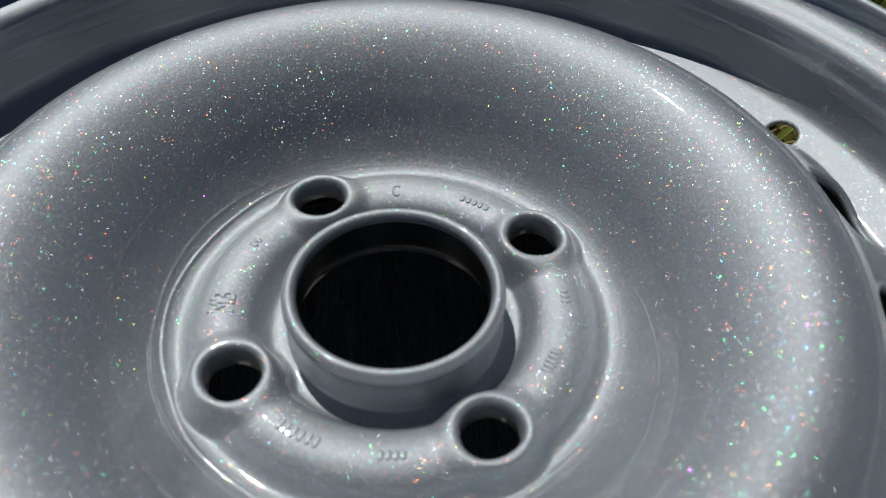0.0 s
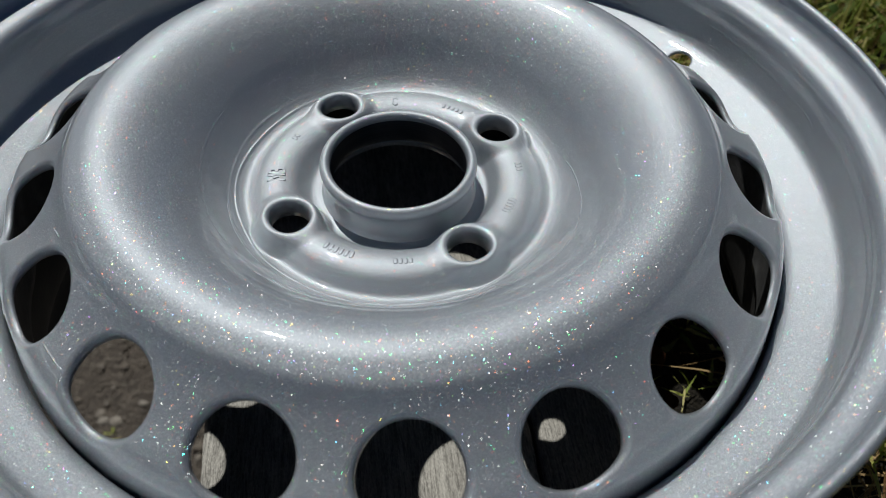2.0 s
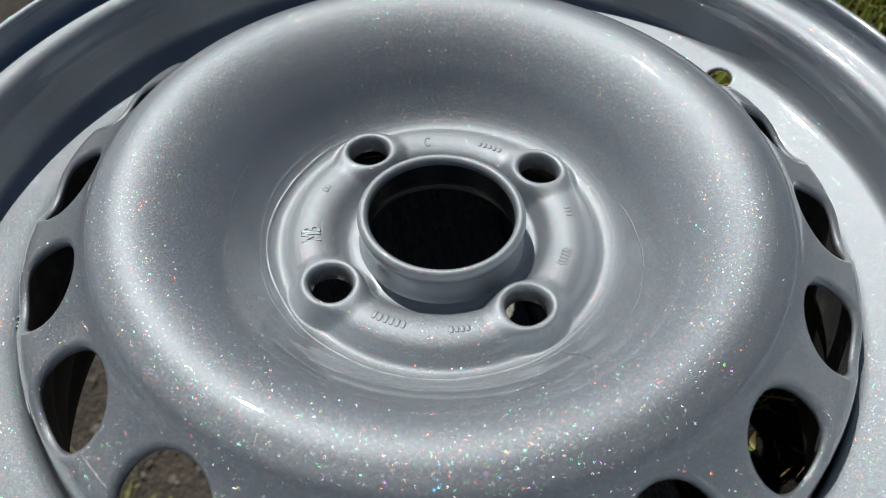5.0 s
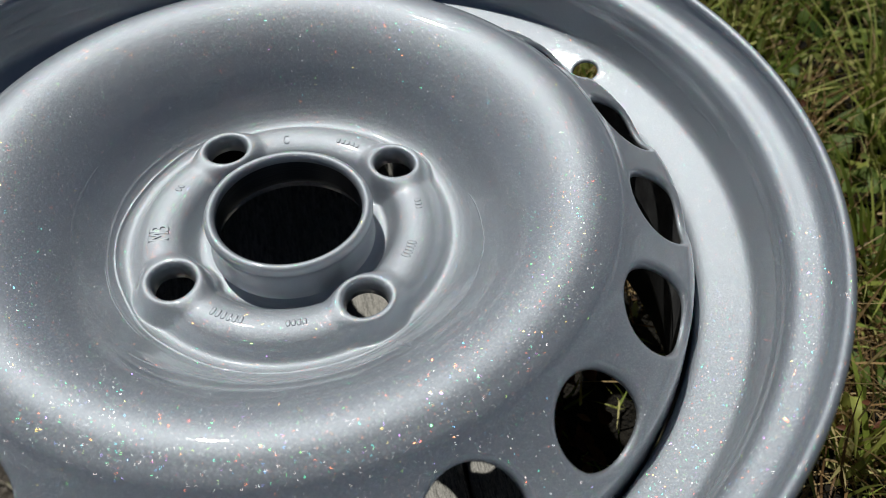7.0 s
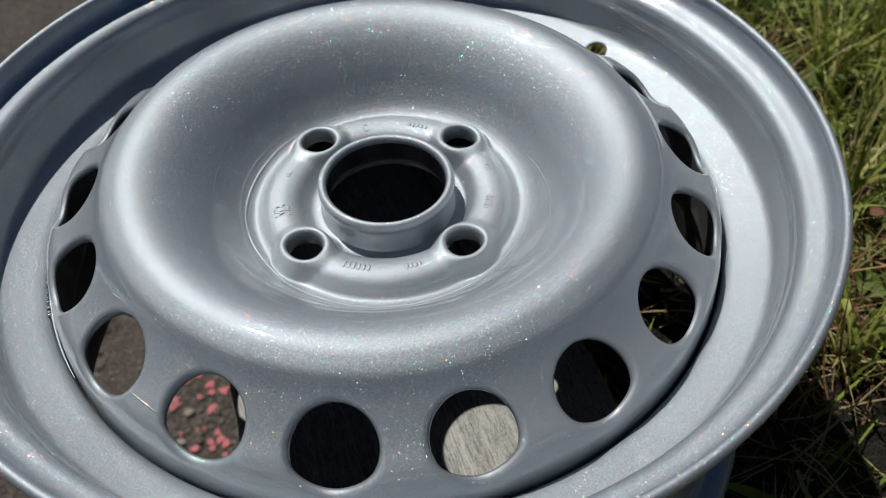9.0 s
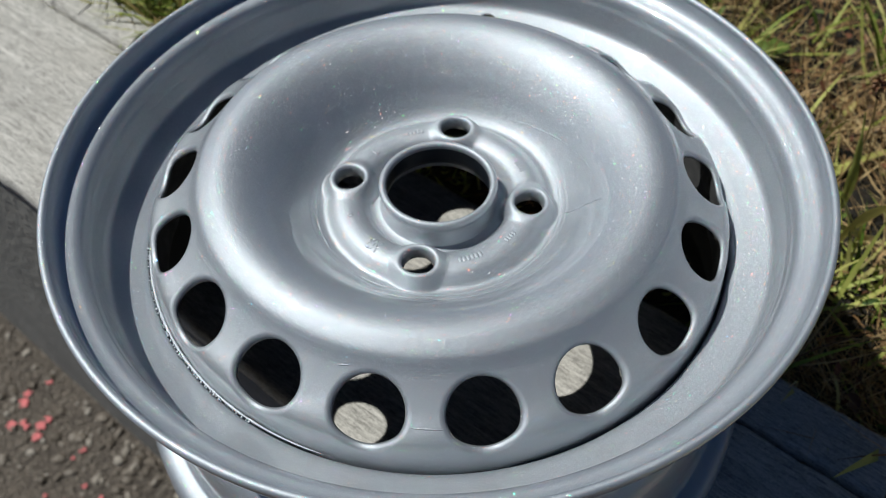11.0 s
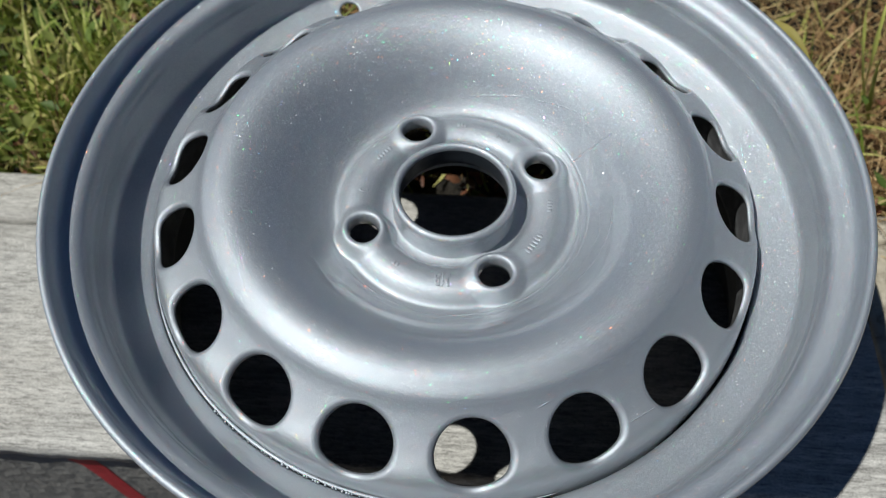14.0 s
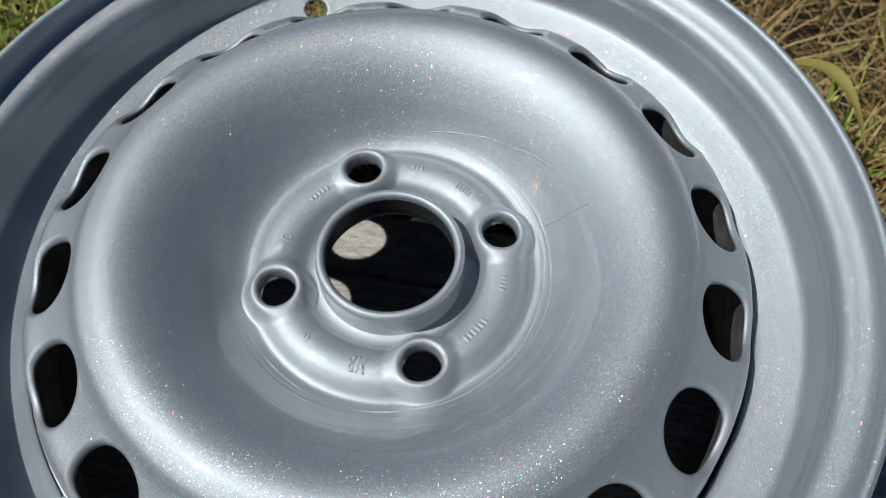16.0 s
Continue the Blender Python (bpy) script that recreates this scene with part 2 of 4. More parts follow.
M_STRAW = blade("dry_grass", [(0.0, (0.11, 0.058, 0.028)), (0.3, (0.20, 0.115, 0.052)), (0.6, (0.38, 0.23, 0.10)), (0.88, (0.62, 0.44, 0.22)), (1.0, (0.17, 0.10, 0.05))], 0.2)
M_PALE = blade("pale_straw", [(0.0, (0.30, 0.19, 0.09)), (0.4, (0.53, 0.36, 0.17)), (0.8, (0.72, 0.55, 0.29)), (1.0, (0.42, 0.40, 0.16))], 0.25)
M_YELLOW = blade("yellowing_leaf", [(0.0, (0.30, 0.27, 0.07)), (1.0, (0.42, 0.36, 0.12))], 0.3)
M_DEAD = blade("dead_leaf", [(0.0, (0.10, 0.040, 0.022)), (0.5, (0.24, 0.10, 0.055)), (1.0, (0.36, 0.22, 0.11))], 0.25)
M_STONE = blade("stones", [(0.0, (0.09, 0.075, 0.06)), (0.6, (0.17, 0.145, 0.12)), (1.0, (0.36, 0.33, 0.29))], 0.0)
M_WEED = blade("weed_leaf", [(0.0, (0.07, 0.13, 0.03)), (0.6, (0.19, 0.27, 0.06)), (1.0, (0.38, 0.40, 0.12))], 0.40)


# ---- mesh helpers ----
def part(name, verts, faces, material, parent=None, label="", smooth=True):
    me = bpy.data.meshes.new(name)
    me.from_pydata([tuple(v) for v in verts], [], [tuple(f) for f in faces])
    bm = bmesh.new()
    bm.from_mesh(me)
    bmesh.ops.remove_doubles(bm, verts=bm.verts, dist=1e-6)
    bm.to_mesh(me)
    bm.free()
    for p in me.polygons:
        p.use_smooth = smooth
    me.materials.append(material)
    ob = new(name, me)
    if parent is not None:
        ob.parent = parent
    if label:
        ob["label"] = label
    return ob


def thicken(ob, depth, back=None):
    mod = ob.modifiers.new("thickness", "SOLIDIFY")
    mod.thickness = depth
    mod.offset = -1.0
    mod.use_even_offset = False
    if back is not None:
        ob.data.materials.append(back)
        mod.material_offset = 1
    return ob


def curve_through(knots, steps):
    """Centripetal-like smooth curve through (r, z) knots."""
    k = [np.array(p, float) for p in knots]
    k = [2 * k[0] - k[1]] + k + [2 * k[-1] - k[-2]]
    out = []
    for i in range(1, len(k) - 2):
        p0, p1, p2, p3 = k[i - 1:i + 3]
        d1, d2, d3 = (max(np.linalg.norm(b - a), 1e-6) ** 0.5 for a, b in ((p0, p1), (p1, p2), (p2, p3)))
        m1 = (p1 - p0) / d1 - (p2 - p0) / (d1 + d2) + (p2 - p1) / d2
        m2 = (p2 - p1) / d2 - (p3 - p1) / (d2 + d3) + (p3 - p2) / d3
        m1, m2 = m1 * d2, m2 * d2
        for s in range(steps):
            u = s / steps
            out.append((2 * u**3 - 3 * u**2 + 1) * p1 + (u**3 - 2 * u**2 + u) * m1 + (-2 * u**3 + 3 * u**2) * p2 + (u**3 - u**2) * m2)
    out.append(k[-2])
    return np.array(out)


class Profile:
    """A curve in (r, z), asked for by arc length."""

    def __init__(self, knots, steps=12):
        self.p = curve_through(knots, steps)
        self.s = np.concatenate(([0], np.cumsum(np.linalg.norm(np.diff(self.p, axis=0), axis=1))))
        self.length = self.s[-1]

    def at(self, s):
        return float(np.interp(s, self.s, self.p[:, 0])), float(np.interp(s, self.s, self.p[:, 1]))

    def arc(self, r, lo=0.0, hi=1e9):
        ok = (self.s >= lo) & (self.s <= hi)
        return float(self.s[ok][np.argmin(abs(self.p[ok, 0] - r))])


def smooth(a, b, x):
    t = min(max((x - a) / (b - a), 0.0), 1.0)
    return t * t * (3 - 2 * t)


SEG = 288
STEP = 2 * math.pi / SEG


def band(place, s0, s1, rows, columns, verts, faces):
    """A polar strip of the surface place(s, angle) between arcs s0 and s1 over the given columns."""
    for c in columns:
        for i in range(rows):
            n = len(verts)
            a, b = s0 + (s1 - s0) * i / rows, s0 + (s1 - s0) * (i + 1) / rows
            verts += [place(a, c * STEP), place(a, (c + 1) * STEP), place(b, (c + 1) * STEP), place(b, c * STEP)]
            faces.append((n, n + 3, n + 2, n + 1))


def holed(place, s0, s1, rows, c0, c1, hole, rings, verts, faces):
    """A patch between arcs s0, s1 and columns c0, c1 with a hole: hole(phi, d) gives arc, angle and drop at d metres outside the edge."""
    edge = []
    nc = c1 - c0
    edge += [(s0, (c0 + i) * STEP) for i in range(nc)]
    edge += [(s0 + (s1 - s0) * i / rows, c1 * STEP) for i in range(rows)]
    edge += [(s1, (c1 - i) * STEP) for i in range(nc)]
    edge += [(s1 - (s1 - s0) * i / rows, c0 * STEP) for i in range(rows)]
    loops = []
    mid_s, mid_a, rad = hole["s"], hole["a"], hole["r"]
    inner = hole["rows"]                      # (share of the radius outside the edge in metres, drop)
    for s, a in edge:
        phi = math.atan2((s - mid_s) / hole["ks"], (a - mid_a) * rad / hole["ka"])
        line = []
        ds, da = math.sin(phi) * hole["ks"], math.cos(phi) * hole["ka"] / rad
        last = inner[-1][0]
        for d, drop in inner:
            k = hole["size"] + d
            at_s, at_a = mid_s + ds * k, mid_a + da * k
            x, y, z = place(at_s, at_a)
            if drop:
                p0, p1 = Vector(place(at_s - 0.0004, at_a)), Vector(place(at_s + 0.0004, at_a))
                tr, tz = p1.xy.length - p0.xy.length, p1.z - p0.z
                size = math.hypot(tr, tz) * (1 if tr >= 0 else -1)
                out_r, r = drop * tz / size, math.hypot(x, y)
                x, y, z = x * (r + out_r) / r, y * (r + out_r) / r, z - drop * tr / size
            line.append((x, y, z))
        k = hole["size"] + last
        sa, aa = mid_s + ds * k, mid_a + da * k
        for i in range(1, rings + 1):
            u = (i / rings) ** 1.3
            line.append(place(sa + (s - sa) * u, aa + (a - aa) * u))
        loops.append(line)
    for i, la in enumerate(loops):
        lb = loops[(i + 1) % len(loops)]
        for j in range(len(la) - 1):
            n = len(verts)
            verts += [la[j], lb[j], lb[j + 1], la[j + 1]]
            faces.append((n, n + 1, n + 2, n + 3))


def ring_tube(r, z, minor, sides=12):
    verts, faces = [], []
    for i in range(SEG):
        for j in range(sides):
            q = []
            for ii, jj in ((i, j), (i + 1, j), (i + 1, j + 1), (i, j + 1)):
                a, b = ii * STEP, jj * 2 * math.pi / sides
                rr = r + minor * math.cos(b)
                q.append((rr * math.cos(a), rr * math.sin(a), z + minor * math.sin(b)))
            n = len(verts)
            verts += q
            faces.append((n, n + 1, n + 2, n + 3))
    return verts, faces


# ---- the wheel ----
GROUND = -0.1635
BOARD = -0.140
BOLTS = [radians(a) for a in (45, 135, 225, 315)]
BOLT_R = 0.050

DISC = Profile([(0.0312, -0.0098), (0.0345, -0.0104), (0.0372, -0.0098), (0.0392, -0.0070), (0.0420, -0.0036), (0.0470, -0.0016), (0.0518, -0.0014),
                (0.0560, -0.0026), (0.0588, -0.0047), (0.0608, -0.0070), (0.0628, -0.0078), (0.0655, -0.0070), (0.0692, -0.0044), (0.0745, 0.0017),
                (0.0820, 0.0122), (0.0910, 0.0218), (0.1000, 0.0280), (0.1075, 0.0305), (0.1135, 0.0304), (0.1185, 0.0287), (0.1207, 0.0277), (0.1224, 0.0266), (0.1239, 0.0251), (0.1256, 0.0231), (0.1278, 0.0208), (0.1305, 0.0186), (0.1345, 0.0156),
                (0.1400, 0.0119), (0.1465, 0.0079), (0.1500, 0.0054), (0.1520, 0.0028), (0.1534, -0.0010), (0.1546, -0.0085), (0.1556, -0.0180), (0.1558, -0.0320)])


def disc_at(s, a):
    r, z = DISC.at(s)
    for b in BOLTS:
        d = (a - b + math.pi) % (2 * math.pi) - math.pi
        # raised nut seats
        dist = math.hypot(r * math.cos(d) - BOLT_R, r * math.sin(d))
        w = 1 - smooth(0.0098, 0.0165, dist)
        if r < 0.07:
            z += (0.0 - z) * w
    if 0.0635 < r < 0.078:
        # two shallow, uneven drawing marks round the bolting face
        c, d = math.cos(a), math.sin(a)
        side = 0.08 + 0.92 * smooth(-0.3, 0.4, math.cos(a - radians(235)))
        for k, (at, high, wide) in enumerate(((0.0664, 0.00055, 0.00045), (0.0692, 0.00036, 0.00045))):
            wave = noise.noise(Vector((c * 2.6, d * 2.6, 4.0 + 9 * k)))
            z += high * side * (0.55 + 0.9 * abs(noise.noise(Vector((c * 5, d * 5, 30 + k))))) * math.exp(-((r - at - 0.0008 * wave) / wide) ** 2)
    if r > 0.141:
        # the outer edge dips at each vent and stands up between them
        q = math.cos(18 * (a - radians(4.55)))
        z += (-0.0016 * q * q if q > 0 else 0.0006 * q * q) * smooth(0.1415, 0.150, r)
    return r * math.cos(a), r * math.sin(a), z


wheel = tagged(new("steel_wheel"), "silver metal-flake painted four-bolt steel car wheel lying on a board", "wheel")

v, f = [], []
S_A, S_B = DISC.arc(0.0360), DISC.arc(0.0640)
S_C, S_D = DISC.arc(0.1258), DISC.arc(0.1540)
band(disc_at, 0, S_A, 5, range(SEG), v, f)
for q in range(4):
    c0 = q * 72
    holed(disc_at, S_A, S_B, 30, c0, c0 + 72,
          dict(s=DISC.arc(BOLT_R), a=radians(45 + 90 * q), r=BOLT_R, ks=1.0, ka=1.0, size=0.0078,
               rows=[(0.0, 0.0078), (0.0, 0.0050), (0.0002, 0.0026), (0.0006, 0.0012), (0.0012, 0.0004), (0.0019, 0.0001), (0.0027, 0.0)]), 26, v, f)
S_M = DISC.arc(0.0755)
band(disc_at, S_B, S_M, 56, range(SEG), v, f)
S_K = DISC.arc(0.1210)
band(disc_at, S_M, S_K, 40, range(SEG), v, f)
band(disc_at, S_K, S_C, 22, range(SEG), v, f)
VENT_S = DISC.arc(0.1402) + 0.00175
for q in range(18):
    c0 = -4 + 16 * q
    holed(disc_at, S_C, S_D, 16, c0, c0 + 16,
          dict(s=VENT_S, a=radians(4.55 + 20 * q), r=0.1402, ks=0.972, ka=1.0, size=0.0160,
               rows=[(-0.0002, 0.0030), (0.0001, 0.0019), (0.0006, 0.0010), (0.0013, 0.0004), (0.0021, 0.0001), (0.0028, 0.0)]), 9, v, f)
band(disc_at, S_D, DISC.length, 10, range(SEG), v, f)
disc = thicken(part("disc", v, f, M_SILVER, wheel, "domed stamped disc with eighteen vent holes"), 0.0034, M_BACK)

# the collar round the centre bore, with a rounded top edge
COLLAR = Profile([(0.0330, -0.0112), (0.0316, -0.0088), (0.0309, -0.0050), (0.0308, -0.0012), (0.0312, 0.0008), (0.0319, 0.0022), (0.0321, 0.0038), (0.0317, 0.0052), (0.0307, 0.0060),
                  (0.0296, 0.0061), (0.0286, 0.0055), (0.0280, 0.0044), (0.0278, 0.0030)], 6)
BORE = Profile([(0.0278, 0.0030), (0.0279, 0.0005), (0.0281, -0.0070), (0.0289, -0.0090)], 6)
v, f = [], []


def collar_at(s, a):
    r, z = COLLAR.at(s)
    return r * math.cos(a), r * math.sin(a), z


band(collar_at, 0, COLLAR.length, 56, range(SEG), v, f)
w, g = [], []


def bore_at(s, a):
    r, z = BORE.at(s)
    return r * math.cos(a), r * math.sin(a), z


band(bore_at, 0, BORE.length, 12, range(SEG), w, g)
part("bore", w, [tuple(reversed(q)) for q in g], M_BORE, wheel, "machined centre bore, its shade put into a dark colour")
part("hub_collar", [p for p in v], [tuple(reversed(q)) for q in f], M_SILVER, wheel)

RIM = Profile([(0.1904, 0.0362), (0.1902, 0.0330), (0.1894, 0.0299), (0.1876, 0.0274), (0.1846, 0.0258), (0.1817, 0.0248), (0.1796, 0.0232), (0.1784, 0.0205), (0.1779, 0.0165),
               (0.1771, 0.0142), (0.1768, 0.0095), (0.1765, 0.0045), (0.1758, 0.0002), (0.1742, -0.0024), (0.1715, -0.0040), (0.1650, -0.0068), (0.1606, -0.0086), (0.1580, -0.0102), (0.1567, -0.0126), (0.1564, -0.0200), (0.1564, -0.0500), (0.1604, -0.0716),
               (0.1700, -0.0846), (0.1735, -0.0966), (0.1752, -0.1156), (0.1766, -0.1211), (0.1790, -0.1244), (0.1850, -0.1258), (0.1875, -0.1268), (0.1895, -0.1291), (0.1904, -0.1376)], 10)


def rim_at(s, a):
    r, z = RIM.at(s)
    return r * math.cos(a), r * math.sin(a), z


v, f = [], []
VALVE_S = RIM.arc(0.1645, 0, 0.09)
R_A, R_B = VALVE_S - 0.0085, VALVE_S + 0.0085
band(rim_at, 0, R_A, 44, range(SEG), v, f)
band(rim_at, R_A, R_B, 10, [c for c in range(SEG) if not 32 <= c < 40], v, f)
holed(rim_at, R_A, R_B, 10, 32, 40, dict(s=VALVE_S, a=radians(45), r=0.1645, ks=1, ka=1, size=0.0057,
      rows=[(0.0, 0.0012), (0.0002, 0.0005), (0.0007, 0.0001), (0.0012, 0.0)]), 6, v, f)
R_C = R_B + 0.026
band(rim_at, R_B, R_C, 18, range(SEG), v, f)
thicken(part("rim", v, [tuple(reversed(q)) for q in f], M_SILVER, wheel, "deep rim with valve hole"), 0.0032)
v, f = [], []
band(rim_at, R_C, RIM.length, 64, range(SEG), v, f)
barrel = part("barrel", v, [tuple(reversed(q)) for q in f], M_SHADED_PRIMER, wheel, "dark inner barrel with the wheel's inner shade in its colour")
thicken(barrel, 0.0032, M_SILVER)
v, f = ring_tube(0.1919, 0.0360, 0.0020)
part("upper_lip", v, f, M_SILVER, wheel)
v, f = ring_tube(0.1919, -0.1379, 0.0020)
part("lower_lip", v, f, M_SILVER, wheel)

# ---- the boards, the asphalt and the soil ----
ALONG = Vector((0.307, -0.952, 0)).normalized()        # the way the boards run
ACROSS = Vector((0.952, 0.307, 0)).normalized()        # towards the grass
FRAME = Matrix((ALONG, ACROSS, Vector((0, 0, 1)))).transposed().to_4x4()


def world_at(s, n, z):
    return ALONG * s + ACROSS * n + Vector((0, 0, z))


def plank(s0, s1, n0, n1, top, thick, material, seed):
    """A worn board with uneven, rounded edges."""
    rng = random.Random(seed)
    nx, ny = 420, 12
    sec = [(0.0, -thick), (0.0, -0.007), (0.0008, -0.002), (0.0035, 0.0)]
    w = n1 - n0
    line = [(n0 + a, b) for a, b in sec] + [(n0 + 0.0035 + (w - 0.007) * i / ny, 0.0) for i in range(1, ny)] + [(n1 - a, b) for a, b in reversed(sec)]
    verts, faces = [], []
    for i in range(nx + 1):
        s = s0 + (s1 - s0) * i / nx
        for n, z in line:
            wob = noise.noise(Vector((s * 9, n * 3, seed))) * 0.0015
            edge = (noise.noise(Vector((s * 40, seed, n * 5))) * 0.0014 + noise.noise(Vector((s * 170, seed, n * 9))) * 0.0008) if abs(n - n0) < 0.01 or abs(n - n1) < 0.01 else 0
            verts.append((s + (0 if 0 < i < nx else rng.uniform(-0.0006, 0.0006)), n + edge, top + z + min(wob, 0.0) - abs(edge) * 0.5))
    k = len(line)
    for i in range(nx):
        for j in range(k - 1):
            faces.append((i * k + j, (i + 1) * k + j, (i + 1) * k + j + 1, i * k + j + 1))
        faces.append((i * k + k - 1, (i + 1) * k + k - 1, (i + 1) * k, i * k))
    faces.append(tuple(range(k)))
    faces.append(tuple(nx * k + j for j in reversed(range(k))))
    ob = part("plank", verts, faces, material, None)
    ob.matrix_world = FRAME
    return ob


tagged(plank(-1.9, 0.2745, 0.0638, 0.108, BOARD - 0.0006, 0.0145, M_WOOD, 5), "narrow grey weathered wooden edging plank", "plank", "edging planks")
tagged(plank(-1.9, 0.2745, -0.104, 0.0612, BOARD, 0.0145, M_WOOD, 3), "grey weathered wooden edging plank with cracked grain", "plank", "edging planks")
brown_plank = tagged(plank(0.2775, 2.2, -0.105, 0.0835, BOARD - 0.001, 0.0145, M_WOOD_BROWN, 8), "brownish weathered wooden edging plank with red specks", "plank", "edging planks")

tagged(plank(0.2775, 2.2, 0.0855, 0.110, BOARD - 0.0022, 0.0145, M_WOOD_BROWN, 9), "narrow brown weathered wooden edging plank", "plank", "edging planks")

LOW = -0.95                                            # the asphalt at the foot of the wall
v, f, slots = [], [], []
rows_s = [math.copysign(abs(2 * i / 80 - 1) ** 4, i - 40) * 300 for i in range(81)]
rows_n = [-300, -120, -40, -14, -5, -3, -2, -1.5, -1.2, -1.0, -0.8, -0.65, -0.5, -0.4, -0.3, -0.2, -0.1, 0.0, 0.06, 0.1, 0.14, 0.2, 0.3, 0.4, 0.5, 0.7, 1.0, 1.5, 2.5, 5, 14, 40, 120, 300]
for s_ in rows_s:
    for n_ in rows_n:
        z = LOW if n_ <= 0 else GROUND - 0.004
        v.append((s_, n_, z + noise.noise(Vector((s_ * 4, n_ * 4, 0))) * 0.004))
k = len(rows_n)
for i in range(80):
    for j in range(k - 1):
        f.append((i * k + j, (i + 1) * k + j, (i + 1) * k + j + 1, i * k + j + 1))
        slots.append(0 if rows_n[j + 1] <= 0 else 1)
ground = tagged(part("ground", v, f, M_ASPHALT), "old gravelly asphalt below a wall, shade-darkened soil behind it", "ground", kind="structure")
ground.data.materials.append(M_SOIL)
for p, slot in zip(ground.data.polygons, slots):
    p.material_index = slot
ground.matrix_world = FRAME

tagged(plank(-4.1, -1.905, -0.104, 0.108, BOARD, 0.0145, M_WOOD, 21), "grey weathered wooden edging plank with cracked grain", "plank", "edging planks")
tagged(plank(2.205, 4.1, -0.104, 0.108, BOARD, 0.0145, M_WOOD, 22), "grey weathered wooden edging plank with cracked grain", "plank", "edging planks")

# the low concrete wall under the boards
v, f = [], []
NS, NZ = 400, 40
for i in range(NS + 1):
    s_ = -4.1 + 8.2 * i / NS
    for j in range(NZ + 1):
        z = LOW - 0.05 + (BOARD - 0.0145 - LOW + 0.05) * j / NZ
        v.append((s_, -0.097 + noise.noise(Vector((s_ * 8, z * 8, 7))) * 0.0015 + (0.004 if j == NZ else 0), z))
    v.append((s_, 0.102, BOARD - 0.0145))
    v.append((s_, 0.102, LOW))
k = NZ + 3
for i in range(NS):
    for j in range(k - 1):
        f.append((i * k + j, i * k + j + 1, (i + 1) * k + j + 1, (i + 1) * k + j))
f.append(tuple(range(k)))
f.append(tuple(NS * k + j for j in reversed(range(k))))
wall = tagged(part("wall_1", v, f, M_CONCRETE), "low grey concrete retaining wall capped with planks", "wall", kind="structure")
wall.matrix_world = FRAME


def splat(name, parent, origin, u, w, size, seed, material=M_RED, long=1.0):
    """A ragged patch of dried paint, a third of a millimetre thick."""
    rng = random.Random(seed)
    rim = []
    for i in range(26):
        a = i * 2 * math.pi / 26
        r = size * (0.75 + 0.5 * noise.noise(Vector((math.cos(a) * 1.7, math.sin(a) * 1.7, seed * 3.1))) + rng.uniform(-0.12, 0.12))
        rim.append(origin + u * (r * math.cos(a) * long) + w * (r * math.sin(a)))
    up = u.cross(w).normalized() * 0.0004
    verts = [p for p in rim] + [p + up for p in rim] + [origin + up * 1.4]
    faces = [(i, (i + 1) % 26, 26 + (i + 1) % 26, 26 + i) for i in range(26)] + [(26 + i, 26 + (i + 1) % 26, 52) for i in range(26)]
    return part(name, verts, faces, material, parent, smooth=False)


X, Y, Z = Vector((1, 0, 0)), Vector((0, 1, 0)), Vector((0, 0, 1))
rng = random.Random(12)
for s_, n_, size in [(-0.570, -0.633, 0.014), (-0.545, -0.602, 0.010), (-0.588, -0.226, 0.016), (-0.560, -0.219, 0.018), (-0.529, -0.217, 0.016), (-0.486, -0.280, 0.020), (-0.466, -0.238, 0.018),
                     (-0.610, -0.262, 0.010), (-0.575, -0.288, 0.013), (-0.505, -0.250, 0.010), (-0.826, -0.162, 0.017), (-0.776, -0.186, 0.022), (-0.790, -0.210, 0.014), (-0.700, -0.170, 0.007)]:
    for _ in range(3):
        ds, dn = rng.gauss(0, 0.018), rng.gauss(0, 0.018)
        splat("paint_spot", ground, Vector((s_ + ds, n_ + dn, LOW + 0.004)), X, Y, size * rng.uniform(0.3, 0.75), rng.randrange(999))
# the brushed red line on the wall
line = [(-0.2500, -0.176), (-0.2440, -0.187), (-0.2425, -0.200), (-0.2420, -0.217), (-0.2412, -0.236), (-0.2400, -0.256), (-0.2385, -0.276), (-0.2370, -0.300)]
v, f = [], []
for i, (s_, z) in enumerate(line):
    for w_ in (-0.0070, 0.0, 0.0070):
        v.append((s_ + 0.008 + w_, -0.097 + noise.noise(Vector((s_ * 8, z * 8, 7))) * 0.0015 - (0.0007 if w_ == 0 else 0.0004), z + w_ * 0.7 + 0.001 * math.sin(i * 2.1)))
for i in range(len(line) - 1):
    for j in range(2):
        f.append((i * 3 + j, i * 3 + j + 1, i * 3 + j + 4, i * 3 + j + 3))
part("paint_line", v, f, M_DEEP_RED, wall, "brushed red paint line")
for s_, n_, size in [(0.2905, 0.0115, 0.0050), (0.2905, -0.0035, 0.0022), (0.297, -0.016, 0.0012)]:
    splat("paint_spot", brown_plank, Vector((s_, n_, BOARD - 0.0008)), X, Y, size, int(size * 1e5), M_PINK)


